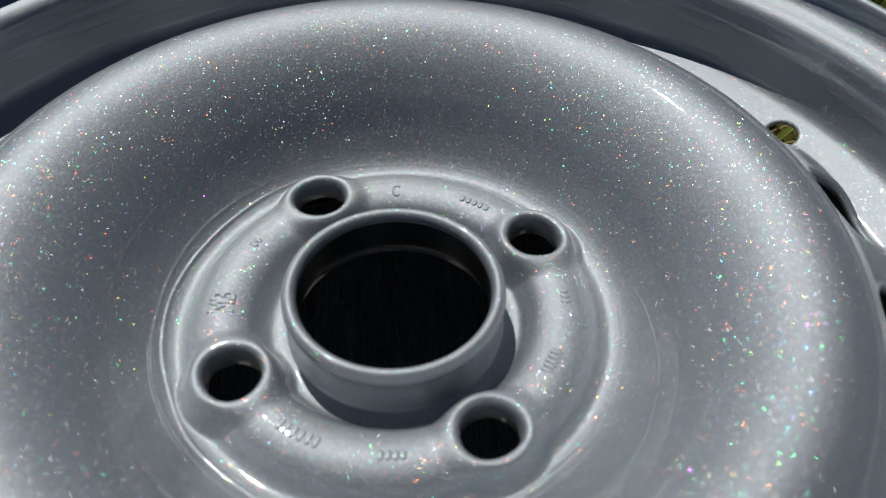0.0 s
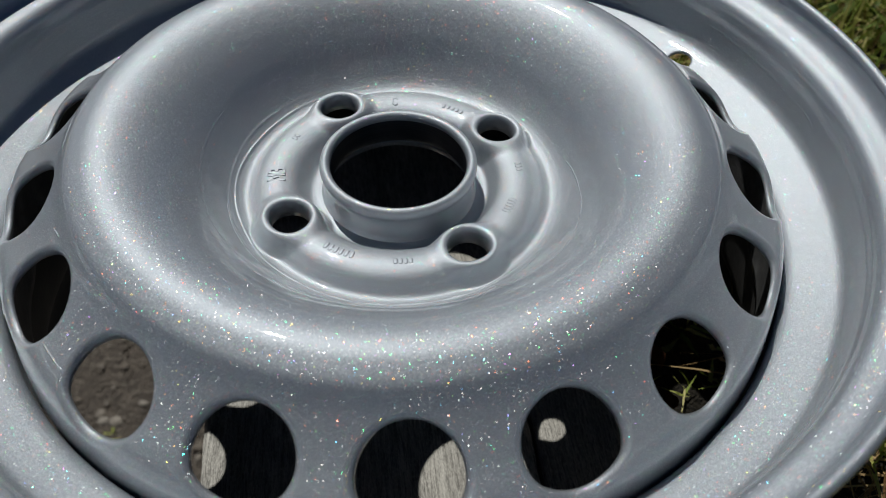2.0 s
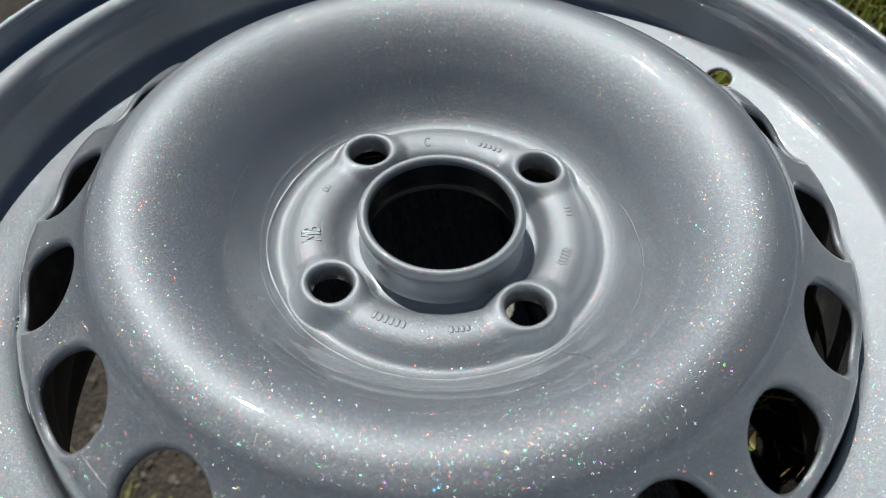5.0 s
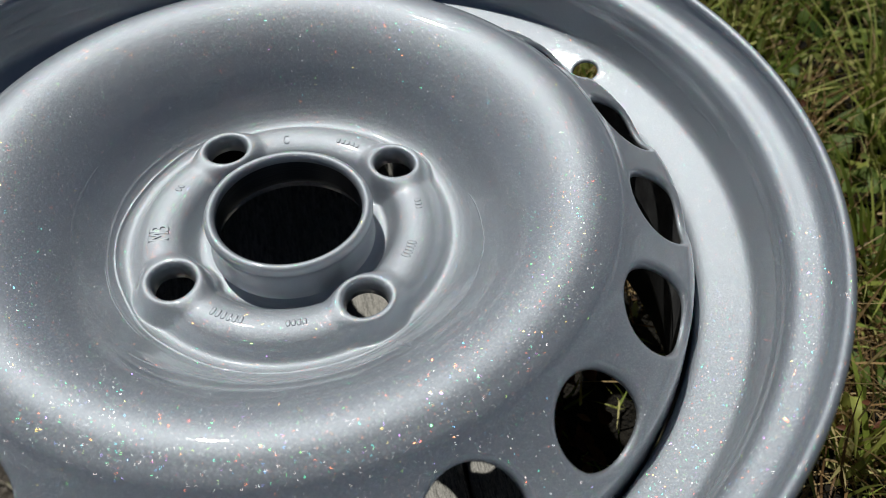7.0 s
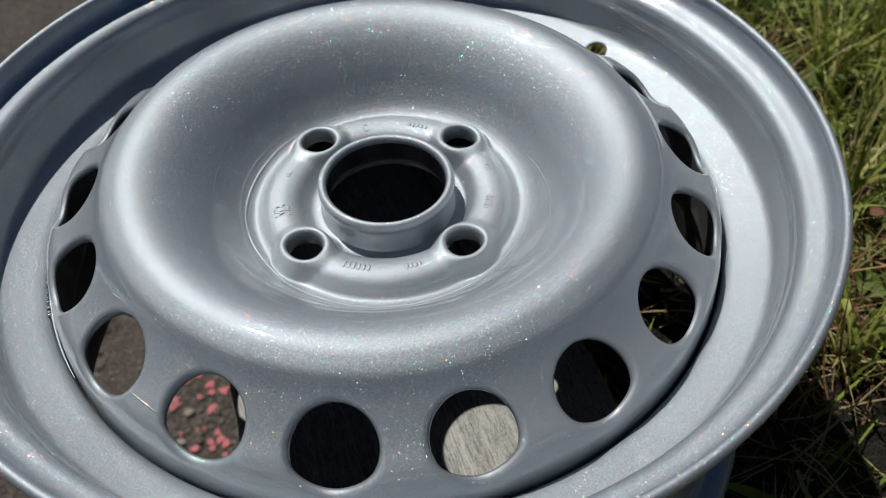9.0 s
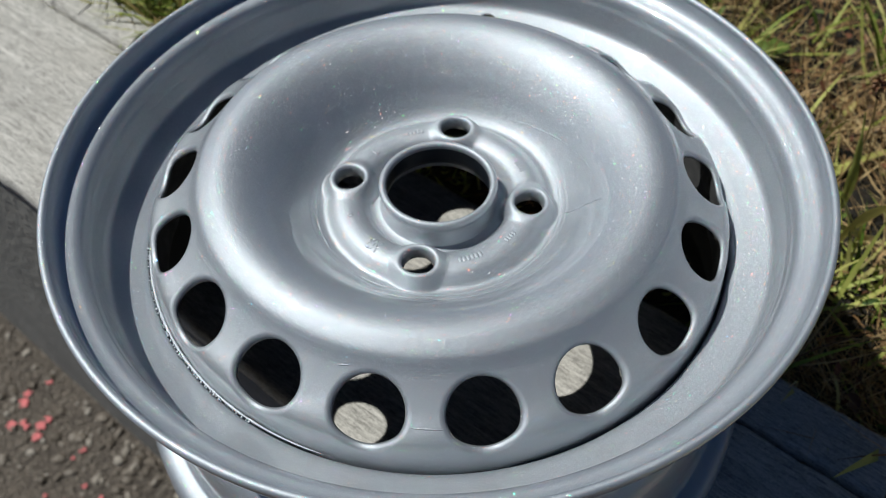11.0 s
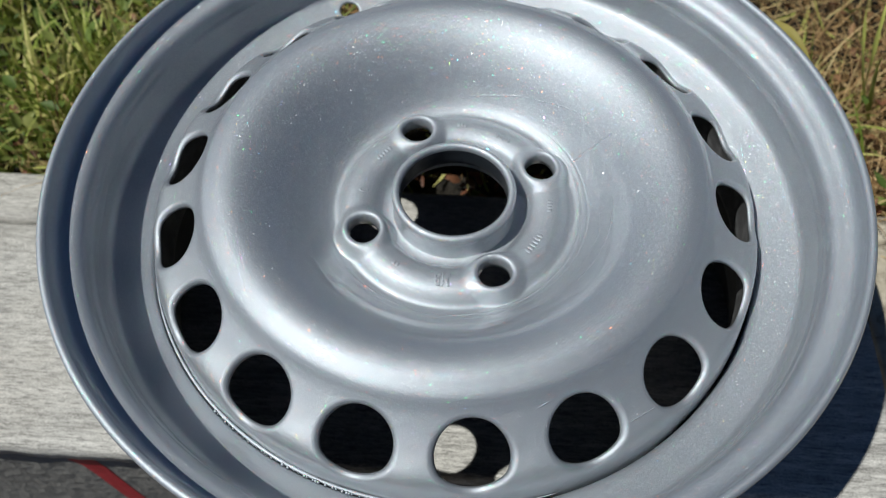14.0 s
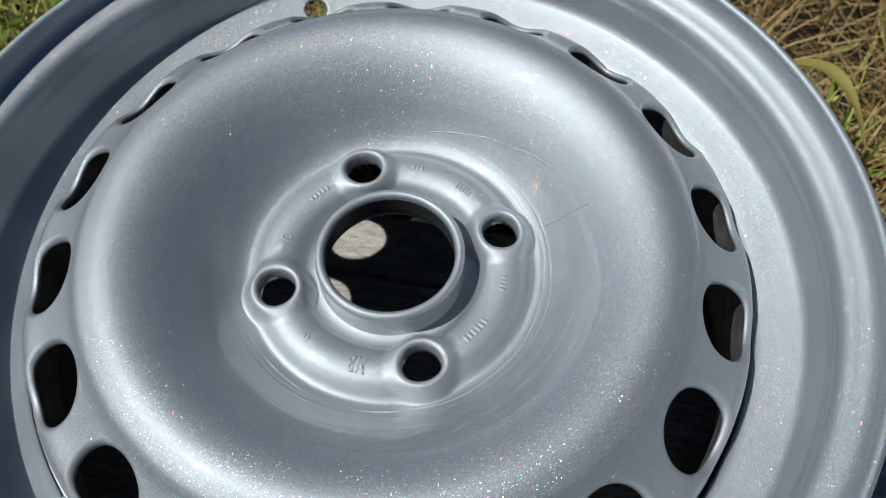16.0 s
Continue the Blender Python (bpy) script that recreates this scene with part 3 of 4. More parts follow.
# ---- loose stones at the foot of the wall ----
def gravel(count, seed):
    rng = random.Random(seed)
    verts, faces = [], []
    ico = bmesh.new()
    bmesh.ops.create_icosphere(ico, subdivisions=1, radius=1)
    base = [tuple(q.co) for q in ico.verts]
    tris = [tuple(q.index for q in p.verts) for p in ico.faces]
    ico.free()
    for _ in range(count):
        s_, n_ = rng.uniform(-1.5, 0.6), -0.11 - 1.0 * rng.random() ** 1.6
        r = 0.003 + 0.011 * rng.random() ** 3
        k = len(verts)
        turn = Euler((rng.uniform(0, 6), rng.uniform(0, 6), rng.uniform(0, 6))).to_matrix()
        sq = (1, rng.uniform(0.6, 1), rng.uniform(0.45, 0.8))
        for b in base:
            p = turn @ Vector([c * q * rng.uniform(0.85, 1.1) for c, q in zip(b, sq)])
            verts.append((s_ + p.x * r, n_ + p.y * r, LOW + r * 0.15 + p.z * r * 0.6))
        faces += [tuple(k + i for i in t) for t in tris]
    me = bpy.data.meshes.new("gravel")
    me.from_pydata(verts, [], faces)
    me.materials.append(M_STONE)
    ob = new("gravel", me)
    ob.matrix_world = FRAME
    return ob


def twig(points, radius):
    """A dry, crooked stick."""
    verts, faces = [], []
    for i, p in enumerate(points):
        r = radius * (1 - 0.5 * i / len(points))
        for k in range(6):
            a = k * math.pi / 3
            verts.append(p + Y * (r * math.cos(a)) + Z * (r * math.sin(a)))
    for i in range(len(points) - 1):
        for k in range(6):
            faces.append((6 * i + k, 6 * i + (k + 1) % 6, 6 * i + 6 + (k + 1) % 6, 6 * i + 6 + k))
    faces += [tuple(reversed(range(6))), tuple(len(verts) - 6 + k for k in range(6))]
    ob = tagged(part("twig", verts, faces, M_WOOD_BROWN), "thin dry pale twig lying on the asphalt", "twig")
    ob.matrix_world = FRAME
    return ob


twig([Vector((-0.50 + 0.02 * i, -0.665 + 0.026 * i + 0.006 * math.sin(i * 1.9), LOW + 0.008)) for i in range(7)], 0.006)
twig([Vector((-0.40 - 0.012 * i, -0.47 - 0.020 * i + 0.004 * math.sin(i * 2.3), LOW + 0.006)) for i in range(6)], 0.004)
tagged(gravel(4200, 31), "loose grey and brown stones on the asphalt", "gravel", kind="stuff")


# ---- grass ----
def blades(name, count, seed, material, height, width, lie, place):
    """Many bent, tapered blades in one mesh."""
    rng = random.Random(seed)
    verts, faces = [], []
    for _ in range(count):
        x, y, dens = place(rng)
        h = rng.uniform(*height) * dens
        if math.hypot(x, y) < 0.150:
            h = min(h, 0.030)
        elif math.hypot(x, y) < 0.215:
            h = min(h, 0.020)
        w = rng.uniform(*width)
        yaw, face = rng.uniform(0, 2 * math.pi), rng.uniform(0, 2 * math.pi)
        up = rng.uniform(*lie)
        bend = rng.uniform(0.2, 1.3) * (1 if rng.random() < 0.8 else -0.4)
        n = len(verts)
        px, pz, ang = 0.0, 0.0, up
        k = 5
        for i in range(k + 1):
            u = i / k
            ww = w * (1 - u ** 1.8) * (0.75 + 0.25 * min(1, u * 4)) * 0.5
            cx, cy = x + px * math.cos(yaw), y + px * math.sin(yaw)
            sx, sy = -math.sin(face) * ww, math.cos(face) * ww
            z = max(GROUND - 0.006 + pz, GROUND + 0.0015 * (1 + rng.random()))
            verts += [(cx - sx, cy - sy, z), (cx + sx, cy + sy, z + ww * 0.25)]
            px += math.cos(ang) * h / k
            pz += math.sin(ang) * h / k
            ang -= bend / k
        for i in range(k):
            a = n + 2 * i
            faces.append((a, a + 1, a + 3, a + 2))
    me = bpy.data.meshes.new(name)
    me.from_pydata(verts, [], faces)
    for p in me.polygons:
        p.use_smooth = True
    me.materials.append(material)
    return new(name, me)


def in_grass(clump, keep, dry=False, n_lo=0.113, spread=1.5):
    def pick(rng):
        while True:
            s, n = rng.uniform(-1.5, 1.5), n_lo + spread * rng.random() ** 1.5
            d = noise.noise(Vector((s * clump, n * clump, 2.2))) * 0.5 + 0.5
            if rng.random() < (d * 2.1 - 0.5) * keep(s) * (1 - smooth(0.8, 1.5, abs(s))) * (1 - smooth(0.9, 1.61, n)):
                p = world_at(s, n, 0)
                if p.length < 0.20 and rng.random() < (0.96 if dry or p.length < 0.165 else 0.75):
                    continue
                return p.x, p.y, 0.6 + 0.7 * d
    return pick


def green_share(s):
    return 1.0 - 0.88 * smooth(-0.22, 0.10, s)


def straw_share(s):
    return 0.30 + 0.70 * smooth(-0.35, 0.0, s)


def in_tufts(count, seed, keep, spread=0.010, n_hi=0.9):
    """Places round the roots of separate tufts."""
    own = random.Random(seed)
    roots = []
    while len(roots) < count:
        s_, n_ = own.uniform(-1.1, 0.9), 0.125 + n_hi * own.random() ** 1.4
        p = world_at(s_, n_, 0)
        if p.length > 0.225 and own.random() < keep(s_):
            roots.append((p, own.uniform(0.7, 1.2)))

    def pick(rng):
        p, high = roots[rng.randrange(len(roots))]
        return p.x + rng.gauss(0, spread), p.y + rng.gauss(0, spread), high
    return pick


tagged(blades("grass", 8000, 5, M_GRASS, (0.030, 0.100), (0.0018, 0.0055), (0.3, 1.6), in_grass(9, green_share)), "mixed green grass blades beside the plank", "grass", kind="stuff")
tagged(blades("grass_broad_blades", 900, 25, M_GRASS, (0.05, 0.14), (0.006, 0.0100), (0.4, 1.4), in_grass(7, lambda s: 0.08 + 0.92 * green_share(s))), "broad green grass blades between the finer ones", "grass", kind="stuff")
tagged(blades("grass_tufts", 8500, 27, M_GRASS, (0.05, 0.130), (0.0020, 0.0050), (0.75, 1.5), in_tufts(210, 7, lambda s: 0.28 + 0.72 * green_share(s))), "separate tufts of arching green grass", "grass", kind="stuff")
tagged(blades("straw_tufts", 3000, 28, M_PALE, (0.04, 0.120), (0.0010, 0.0024), (0.4, 1.4), in_tufts(90, 8, lambda s: 0.25 + 0.75 * smooth(-0.4, 0.0, s))), "withered tufts of pale grass", "dry grass", kind="stuff")
tagged(blades("dry_grass", 20000, 6, M_STRAW, (0.015, 0.075), (0.0008, 0.0026), (0.0, 1.1), in_grass(5, straw_share, True)), "dead straw-coloured grass lying in a mat", "dry grass", kind="stuff")
tagged(blades("dry_stalks", 6500, 26, M_PALE, (0.04, 0.12), (0.0009, 0.0022), (0.1, 1.1), in_grass(6, lambda s: 0.35 + 0.65 * smooth(-0.4, 0.0, s), True)), "pale curled straw lying over the grass", "dry grass", kind="stuff")
tagged(blades("grass_stems", 2600, 16, M_STRAW, (0.05, 0.13), (0.0010, 0.0026), (0.7, 1.6), in_grass(6, lambda s: 1.0 - 0.8 * smooth(-0.1, 0.2, s))), "thin yellow stems standing in the grass", "dry grass", kind="stuff")


def small_leaves(name, count, seed, material, size, rise, place):
    """Many little folded oval leaves in one mesh, held up between the blades."""
    rng = random.Random(seed)
    verts, faces = [], []
    for _ in range(count):
        x, y, dens = place(rng)
        if 0.150 < math.hypot(x, y) < 0.215:
            continue
        long = rng.uniform(*size)
        wide = long * rng.uniform(0.16, 0.34)
        turn = Euler((rng.uniform(-0.8, 0.8), rng.uniform(-0.9, 0.6), rng.uniform(0, 6.28))).to_matrix()
        z = GROUND + rng.uniform(*rise)
        n, curl = len(verts), rng.uniform(-0.5, 0.2)
        for i in range(5):
            u = i / 4
            w = wide * math.sin(math.pi * min(0.97, max(0.06, u)) ** 0.85)
            for k in (-1, 0, 1):
                p = turn @ Vector((long * (u - 0.5), w * k, abs(k) * w * 0.4 + curl * long * (u - 0.5) ** 2))
                verts.append((x + p.x, y + p.y, max(z + p.z, GROUND + 0.001)))
        for i in range(4):
            for k in range(2):
                faces.append((n + 3 * i + k, n + 3 * i + k + 1, n + 3 * i + k + 4, n + 3 * i + k + 3))
    me = bpy.data.meshes.new(name)
    me.from_pydata(verts, [], faces)
    for p in me.polygons:
        p.use_smooth = True
    me.materials.append(material)
    return new(name, me)


tagged(small_leaves("herb_leaves", 6000, 41, M_WEED, (0.006, 0.016), (0.006, 0.060), in_grass(4, lambda s: 0.12 + 0.88 * (1 - smooth(-0.30, 0.0, s)))), "small green herb leaves among the grass", "leaves", kind="stuff")
tagged(small_leaves("dead_leaves", 3000, 42, M_DEAD, (0.005, 0.013), (0.004, 0.040), in_grass(5, lambda s: 0.6)), "withered reddish-brown leaves in the grass", "leaves", kind="stuff")


def under_wheel(rng):
    """Places in the strip of bare soil below the wheel."""
    while True:
        p = world_at(rng.uniform(-0.13, 0.13), rng.uniform(0.116, 0.19), 0)
        if p.length < 0.185:
            return p.x, p.y, 1.0


tagged(blades("shaded_grass", 90, 51, M_GRASS, (0.02, 0.04), (0.0015, 0.004), (0.5, 1.4), under_wheel), "sparse dark grass shaded by the wheel", "grass", kind="stuff")
tagged(small_leaves("leaf_litter", 130, 52, M_DEAD, (0.006, 0.014), (0.002, 0.022), under_wheel), "withered leaves on the soil beneath the wheel", "leaves", kind="stuff")


def far_grass(rng):
    while True:
        s_, n_ = rng.uniform(-4.5, 4.5), 0.13 + 4.9 * rng.random() ** 1.3
        if rng.random() < smooth(0.85, 1.6, max(abs(s_), n_)):
            p = world_at(s_, n_, 0)
            return p.x, p.y, 1.0


tagged(blades("far_grass", 64000, 15, M_GRASS, (0.05, 0.14), (0.006, 0.014), (0.4, 1.5), far_grass), "mixed green grass further from the plank", "grass", kind="stuff")


# ---- raised lettering on the bolting face ----
def letters(text, x, y, size, turn, rise):
    cu = bpy.data.curves.new("lettering", "FONT")
    cu.body, cu.size, cu.extrude, cu.bevel_depth = text, size, 0.00004, 0.00030
    cu.bevel_resolution = 2
    cu.align_x, cu.align_y = "CENTER", "CENTER"
    tmp = new("lettering_source", cu)
    me = bpy.data.meshes.new_from_object(tmp.evaluated_get(bpy.context.evaluated_depsgraph_get()))
    bpy.data.objects.remove(tmp)
    me.materials.clear()
    me.materials.append(M_SILVER)
    for p in me.polygons:
        p.use_smooth = True
    # every stroke follows the swell of the bolting face
    place = pose(x, y, 0, 0, 0, turn) @ Matrix.Diagonal((0.58, 1, 1, 1))
    for v in me.vertices:
        q = place @ v.co
        q.z += disc_at(DISC.arc(math.hypot(q.x, q.y)), math.atan2(q.y, q.x))[2] + rise
        v.co = q
    ob = new("raised_lettering", me)
    ob.parent = wheel
    return ob


letters("MB", -0.0478, -0.0128, 0.0100, 106, 0.00006)
letters("C", -0.0125, 0.0455, 0.0065, 15, -0.00012)


def worn_mark(r, a, count, height, pitch):
    """Illegible stamped characters: small raised bars."""
    for i in range(count):
        ang = radians(a) + (i - (count - 1) / 2) * pitch / r
        x, y = r * math.cos(ang), r * math.sin(ang)
        h, w = height * 0.36, 0.0009
        bm = bmesh.new()
        bmesh.ops.create_icosphere(bm, subdivisions=2, radius=1)
        for q in bm.verts:
            q.co = (math.copysign(abs(q.co.x) ** 0.6, q.co.x) * h, q.co.y * w, q.co.z * 0.00017)
        for p in bm.faces:
            p.smooth = True
        me = bpy.data.meshes.new("raised_bar")
        bm.to_mesh(me)
        bm.free()
        me.materials.append(M_SILVER)
        ob = new("raised_bar", me)
        ob.parent = wheel
        ob.matrix_local = pose(x, y, disc_at(DISC.arc(r), ang)[2], 0, 0, math.degrees(ang))


worn_mark(0.0487, -12, 5, 0.0055, 0.0017)
worn_mark(0.0500, 16, 3, 0.0040, 0.0019)
worn_mark(0.0494, -104, 6, 0.0050, 0.0022)
worn_mark(0.0497, -75, 4, 0.0040, 0.0019)
worn_mark(0.0495, 166, 2, 0.0040, 0.0020)
worn_mark(0.0483, 73, 5, 0.0038, 0.0022)

# ---- beads of lacquer along the seam between disc and rim ----
rng = random.Random(77)
v, f = [], []
ico = bmesh.new()
bmesh.ops.create_icosphere(ico, subdivisions=2, radius=1)
base = [tuple(q.co) for q in ico.verts]
tris = [tuple(q.index for q in p.verts) for p in ico.faces]
ico.free()
for lo, hi, step in ((158, 204, 0.8),):
    a = lo
    while a < hi:
        r = rng.uniform(0.00030, 0.00080)
        x, y = 0.1568 * math.cos(radians(a)), 0.1568 * math.sin(radians(a))
        k = len(v)
        v += [(x + b[0] * r * 1.1, y + b[1] * r * 1.1, -0.0106 + b[2] * r) for b in base]
        f += [tuple(k + i for i in t) for t in tris]
        a += step * rng.uniform(0.5, 1.6)
tagged(part("seam_beading", v, f, M_SILVER, wheel, "shiny lacquer beads in the seam"), kind="stuff")


# the lacquer run that fills the seam on one side
v, f = [], []
for i in range(150):
    for j in range(10):
        q = []
        for ii, jj in ((i, j), (i + 1, j), (i + 1, j + 1), (i, j + 1)):
            a, b = radians(128 + 0.6 * ii), jj * math.pi / 5
            m = 0.0010 * math.sin(math.pi * ii / 150) ** 0.4 * (0.85 + 0.3 * noise.noise(Vector((ii * 0.35, 2.0, 5.0))))
            rr = 0.1558 + m * math.cos(b)
            q.append((rr * math.cos(a), rr * math.sin(a), -0.0112 + m * math.sin(b)))
        k = len(v)
        v += q
        f.append((k, k + 1, k + 2, k + 3))
part("seam_run", v, [tuple(reversed(q)) for q in f], M_SILVER, wheel, "glossy run of lacquer in the seam")


# ---- broad-leaved weeds in the grass ----
def weed(s_, n_, seed, size, leaves):
    rng = random.Random(seed)
    root = world_at(s_, n_, GROUND)
    thing = tagged(new("weed_plant"), "low green broad-leaved weed growing in the grass", "weed", "weeds in the grass")
    thing.matrix_world = Matrix.Translation(root)
    for i in range(leaves):
        yaw = i * 2.4 + rng.uniform(-0.4, 0.4)
        length, wide, rise = size * rng.uniform(0.7, 1.2), size * rng.uniform(0.30, 0.48), rng.uniform(0.3, 0.9)
        verts, faces = [], []
        k, side = 8, 4
        px, pz, ang = 0.0, 0.0, rise
        for a in range(k + 1):
            u = a / k
            w = wide * (math.sin(math.pi * min(1, max(0.03, (u - 0.22) / 0.78))) ** 0.7 if u > 0.22 else 0.06) * 0.5
            for b in range(-side // 2, side // 2 + 1):
                t = b / (side / 2)
                verts.append((px, w * t, pz + abs(t) * w * 0.35 + 0.002 * math.sin(u * 9 + t * 2)))
            px += math.cos(ang) * length / k
            pz += math.sin(ang) * length / k
            ang -= rng.uniform(0.05, 0.22)
        m = side + 1
        for a in range(k):
            for b in range(side):
                faces.append((a * m + b, a * m + b + 1, (a + 1) * m + b + 1, (a + 1) * m + b))
        leaf = part("leaf", verts, faces, M_WEED, thing)
        leaf.matrix_local = pose(0, 0, 0.002, 0, 0, math.degrees(yaw))


for i, (s_, n_, size, leaves) in enumerate([(-0.17, 0.38, 0.060, 4), (-0.10, 0.355, 0.050, 5), (-0.03, 0.335, 0.055, 5), (0.05, 0.30, 0.040, 4), (-0.05, 0.45, 0.05, 4),
                                            (-0.43, 0.17, 0.05, 4), (-0.50, 0.22, 0.045, 5), (-0.25, 0.50, 0.06, 4), (0.02, 0.40, 0.06, 5), (0.005, 0.114, 0.018, 2)]):
    weed(s_, n_, 100 + i, size, leaves)


# ---- single broad grass leaves close to the rim ----
def grass_leaf(points, width, material, label):
    """One long leaf, keeled along its middle, through the given points."""
    path = [Vector(p) for p in points]
    verts, faces = [], []
    count = 18
    for i in range(count + 1):
        u = i / count
        a, b, c = path
        mid = a * (1 - u) ** 2 + b * 2 * u * (1 - u) + c * u * u
        along = ((b - a) * (1 - u) + (c - b) * u).normalized()
        side = along.cross(Z).normalized()
        up = side.cross(along)
        w = width * 0.5 * min(1.0, 0.35 + 2.2 * u) * (1 - u ** 2.4)
        for k in (-1, -0.5, 0, 0.5, 1):
            verts.append(mid + side * (w * k) + up * (abs(k) * w * 0.45 + 0.0004 * math.sin(u * 23 + k * 2)))
    for i in range(count):
        for k in range(4):
            faces.append((5 * i + k, 5 * i + k + 1, 5 * i + k + 6, 5 * i + k + 5))
    return tagged(part("grass_leaf", verts, faces, material), label, "grass", "broad leaves by the rim")


grass_leaf([(0.285, -0.095, GROUND), (0.268, -0.128, 0.0), (0.228, -0.182, -0.075)], 0.0150, M_YELLOW, "broad yellowing grass leaf arching over dry straw")
grass_leaf([(0.300, -0.250, GROUND), (0.262, -0.208, -0.09), (0.300, -0.196, -0.045)], 0.0060, M_GRASS, "upright green grass leaf beside the plank")
grass_leaf([(0.305, -0.245, GROUND), (0.275, -0.222, -0.10), (0.262, -0.215, -0.060)], 0.0050, M_GRASS, "upright green grass leaf beside the plank")
grass_leaf([(0.310, -0.235, GROUND), (0.300, -0.215, -0.08), (0.335, -0.215, -0.060)], 0.0050, M_GRASS, "upright green grass leaf beside the plank")
grass_leaf([(0.335, -0.070, GROUND), (0.305, -0.078, -0.10), (0.290, -0.070, -0.040)], 0.0085, M_GRASS, "broad green grass leaf below a seed head")
grass_leaf([(0.275, 0.030, GROUND), (0.255, 0.020, -0.085), (0.262, -0.010, -0.130)], 0.0075, M_GRASS, "bent green grass leaf beside the plank")


# ---- a ripe seed head on its stalk ----
def seed_stalk(foot, tip):
    rng = random.Random(61)
    thing = tagged(new("seed_stalk"), "dry grass stalk with a small ripe brown seed head", "grass stalk")
    thing.matrix_world = Matrix.Translation(foot)
    rise = tip - foot
    verts, faces = [], []
    for i in range(13):
        u = i / 12
        c = rise * u + Vector((0.010, -0.006, 0)) * math.sin(math.pi * u)
        for k in range(5):
            a = k * 2 * math.pi / 5
            verts.append(c + Vector((math.cos(a), math.sin(a), 0)) * (0.0011 - 0.0005 * u))
    for i in range(12):
        for k in range(5):
            faces.append((5 * i + k, 5 * i + (k + 1) % 5, 5 * i + 5 + (k + 1) % 5, 5 * i + 5 + k))
    part("stalk", verts, faces, M_PALE, thing)
    verts, faces = [], []
    for _ in range(46):
        way = Vector((rng.gauss(0, 1), rng.gauss(0, 1), rng.gauss(0.4, 1))).normalized()
        side = way.orthogonal().normalized()
        other = way.cross(side)
        root = rise + Vector((0, 0, rng.uniform(-0.009, 0.005))) + way * 0.001
        n, long, wide = len(verts), rng.uniform(0.004, 0.0075), rng.uniform(0.0007, 0.0012)
        verts += [root, root + way * long * 0.4 + side * wide, root + way * long * 0.4 + other * wide, root + way * long * 0.4 - side * wide, root + way * long * 0.4 - other * wide, root + way * long]
        faces += [(n, n + 1 + (k + 1) % 4, n + 1 + k) for k in range(4)] + [(n + 5, n + 1 + k, n + 1 + (k + 1) % 4) for k in range(4)]
    part("seed_head", verts, faces, M_DEAD, thing, "spiky brown seed head", smooth=False)


seed_stalk(Vector((0.325, -0.055, GROUND)), Vector((0.298, -0.066, -0.022)))


# ---- fine scuffs in the lacquer of the dome ----
def on_dome(x, y):
    """The height of the disc beyond its bolting face."""
    r = math.hypot(x, y)
    return disc_at(float(np.interp(r, DOME_R, DOME_S)), math.atan2(y, x))[2]


OUT = (DISC.p[:, 0] > 0.0630) & (DISC.p[:, 0] < 0.1500)
DOME_R, DOME_S = DISC.p[OUT, 0], DISC.s[OUT]


def scuff(r0, a0, r1, a1, width, lift=0.00016, sway=0.0):
    """A low ridge of lacquer from one (radius, degrees) to another."""
    verts, faces = [], []
    count = 60
    for i in range(count + 1):
        u = i / count
        r, a = r0 + (r1 - r0) * u + sway * noise.noise(Vector((u * 3, a0, 1.0))), radians(a0 + (a1 - a0) * u)
        w = width * (0.15 + math.sin(math.pi * u) ** 0.6) * (0.8 + 0.5 * noise.noise(Vector((u * 9, r0 * 90, 3.0))))
        mid = Vector((r * math.cos(a), r * math.sin(a), 0))
        da = radians(a1 - a0)
        along = Vector(((r1 - r0) * math.cos(a) - r * da * math.sin(a), (r1 - r0) * math.sin(a) + r * da * math.cos(a), 0)).normalized()
        side = Vector((-along.y, along.x, 0)) * w
        for k, up in ((-1, -0.00004), (-0.5, lift * 0.7), (0, lift), (0.5, lift * 0.7), (1, -0.00004)):
            q = mid + side * k
            verts.append((q.x, q.y, on_dome(q.x, q.y) + up))
    for i in range(count):
        for k in range(4):
            faces.append((5 * i + k, 5 * i + k + 1, 5 * i + k + 6, 5 * i + k + 5))
    ob = part("scuff", verts, faces, M_SILVER, wheel, "thin ridge of lacquer")
    if ob.data.polygons[0].normal.z < 0:
        ob.data.flip_normals()


scuff(0.0709, 19, 0.0768, -13, 0.00030, sway=0.0003)
scuff(0.0770, -14, 0.0822, -37, 0.00026, sway=0.0003)
scuff(0.0690, -46, 0.0860, -50, 0.0009, 0.0005)
scuff(0.0800, -74, 0.0815, -114, 0.00045, 0.0002)
scuff(0.0757, -108, 0.0757, -86, 0.0003)
scuff(0.0790, 172, 0.0775, 236, 0.0007, 0.00010, sway=0.0004)
scuff(0.0700, 205, 0.0702, 236, 0.0003, sway=0.0003)
scuff(0.0690, -60, 0.0690, -26, 0.00028)
scuff(0.0664, 143, 0.0735, 150, 0.0004, 0.00008)
scuff(0.1457, -128, 0.1462, -122.5, 0.0004, 0.0003)
scuff(0.1285, -143, 0.1275, -140.5, 0.0004, 0.0003)


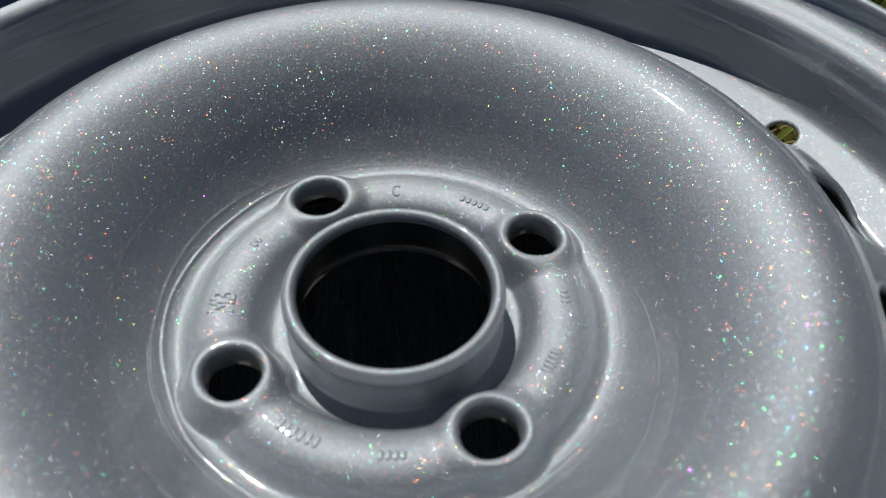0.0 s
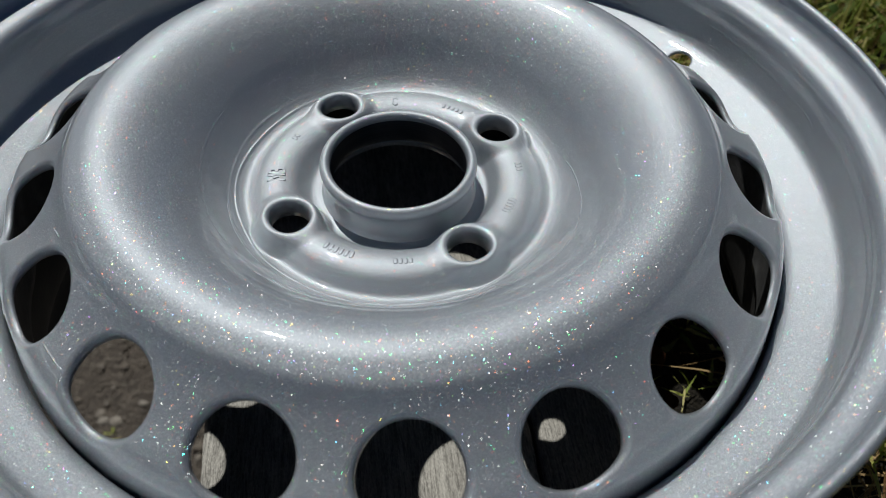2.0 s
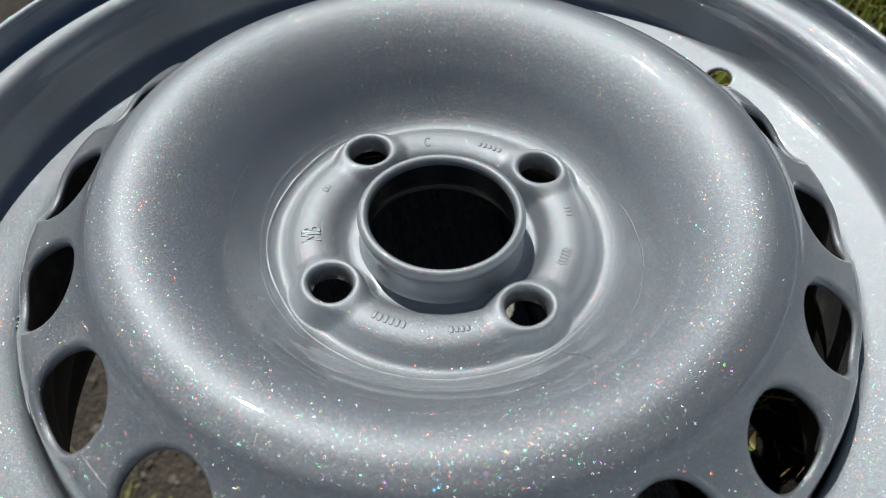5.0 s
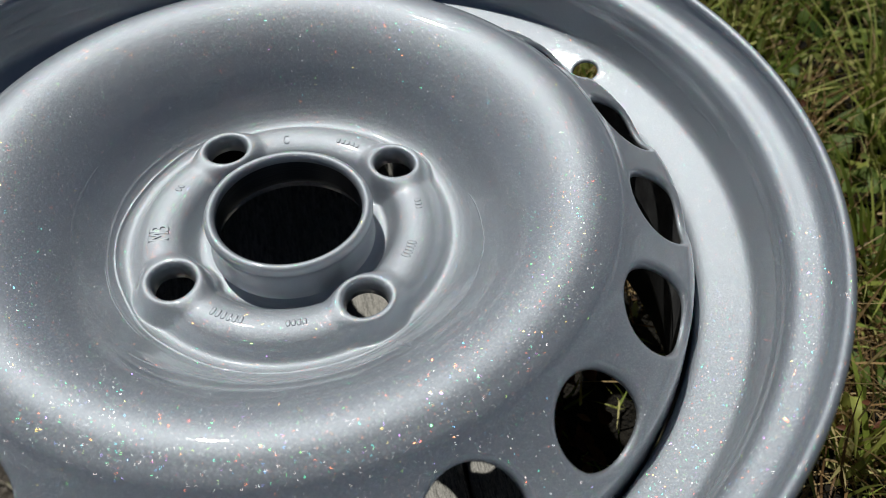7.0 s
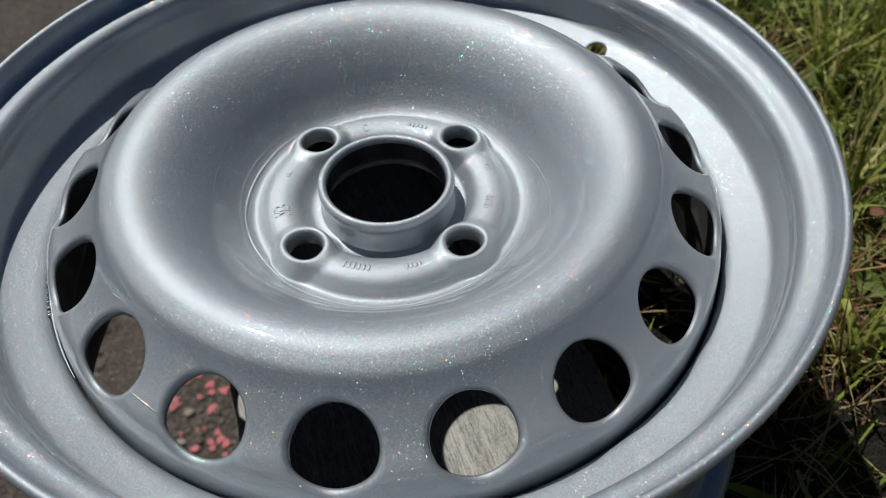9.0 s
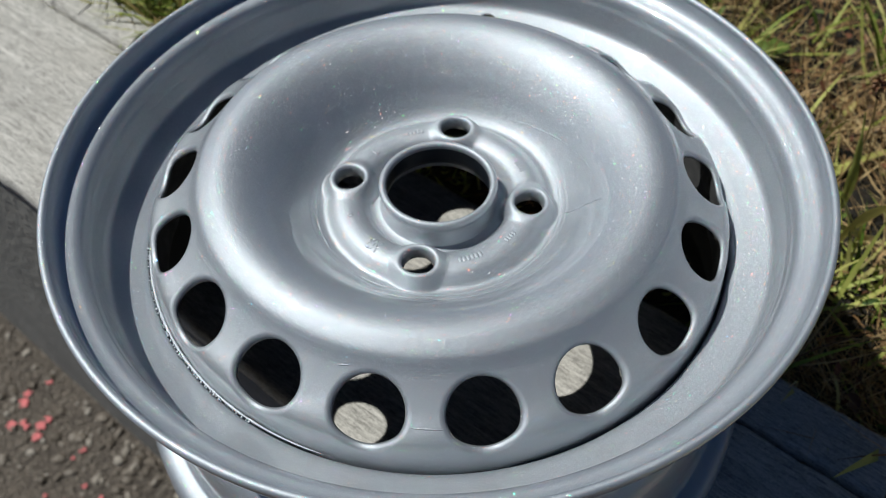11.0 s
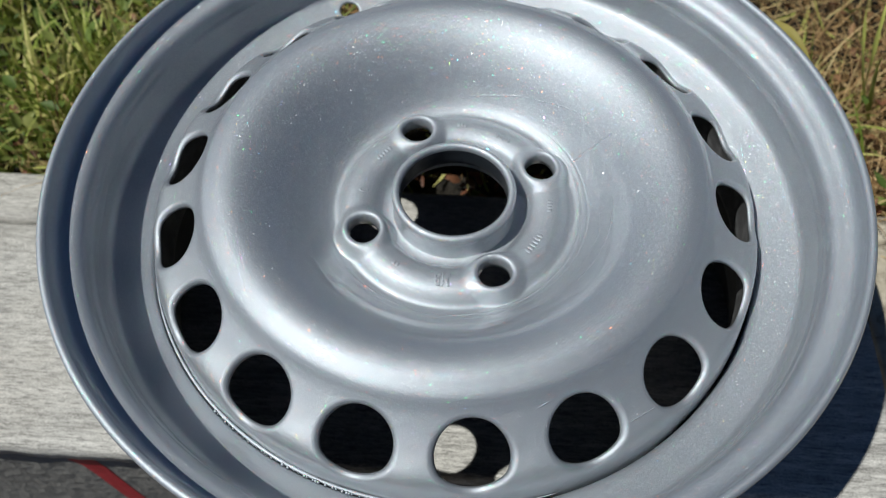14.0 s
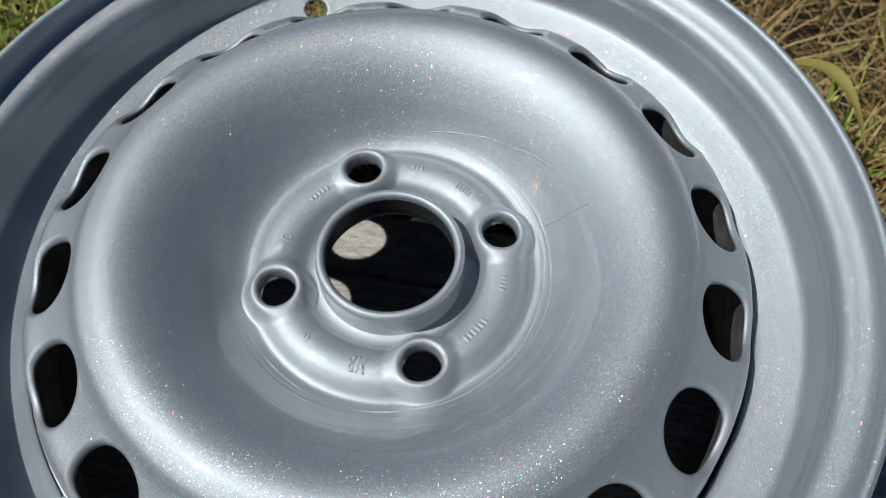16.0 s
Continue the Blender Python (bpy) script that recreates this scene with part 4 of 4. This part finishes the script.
# ---- sags of lacquer on the upright wall of the rim ----
WALL = (RIM.p[:, 1] < 0.0200) & (RIM.p[:, 1] > -0.0020) & (RIM.s < 0.06)
WALL_Z, WALL_S = RIM.p[WALL, 1][::-1], RIM.s[WALL][::-1]


def rim_sag(a0, a1, z0, z1, width, lift, wave):
    """A wavy low edge of thick lacquer running round the wall."""
    verts, faces = [], []
    count = 90
    for i in range(count + 1):
        u = i / count
        a = radians(a0 + (a1 - a0) * u)
        z = z0 + (z1 - z0) * u + wave * noise.noise(Vector((u * 5, a0, 2.0)))
        w = width * (0.2 + math.sin(math.pi * u) ** 0.5) * (0.8 + 0.6 * noise.noise(Vector((u * 14, a0, 8.0))))
        mid = float(np.interp(z, WALL_Z, WALL_S))
        for k, up in ((-1, -0.00005), (-0.3, lift), (0.3, lift * 0.8), (1, -0.00005)):
            q, h = RIM.at(mid + w * k)
            verts.append(((q - up) * math.cos(a), (q - up) * math.sin(a), h))
    for i in range(count):
        for k in range(3):
            faces.append((4 * i + k, 4 * i + k + 1, 4 * i + k + 5, 4 * i + k + 4))
    ob = part("lacquer_sag", verts, faces, M_SILVER, wheel, "thick wavy edge of lacquer on the wall")
    p = ob.data.polygons[0]
    if p.normal.x * p.center.x + p.normal.y * p.center.y > 0:
        ob.data.flip_normals()


rim_sag(96, 128, 0.0050, 0.0090, 0.0020, 0.00016, 0.0030)
rim_sag(60, 84, 0.0095, 0.0070, 0.0018, 0.00014, 0.0024)
rim_sag(134, 160, 0.0060, 0.0100, 0.0020, 0.00016, 0.0030)
rim_sag(164, 196, 0.0110, 0.0060, 0.0018, 0.00014, 0.0020)
rim_sag(18, 44, 0.0085, 0.0105, 0.0016, 0.00013, 0.0015)


# ---- a small tuft at the foot of the wall ----
def in_tuft(rng):
    p = world_at(-0.36 + rng.gauss(0, 0.05), -0.46 + rng.gauss(0, 0.05), 0)
    return p.x, p.y, 0.8


tuft = tagged(blades("grass_tuft", 140, 9, M_GRASS, (0.02, 0.06), (0.002, 0.004), (0.3, 1.4), in_tuft), "small yellowish tuft of grass on the asphalt", "grass tuft", kind="stuff")
tuft.location.z = LOW - GROUND + 0.004
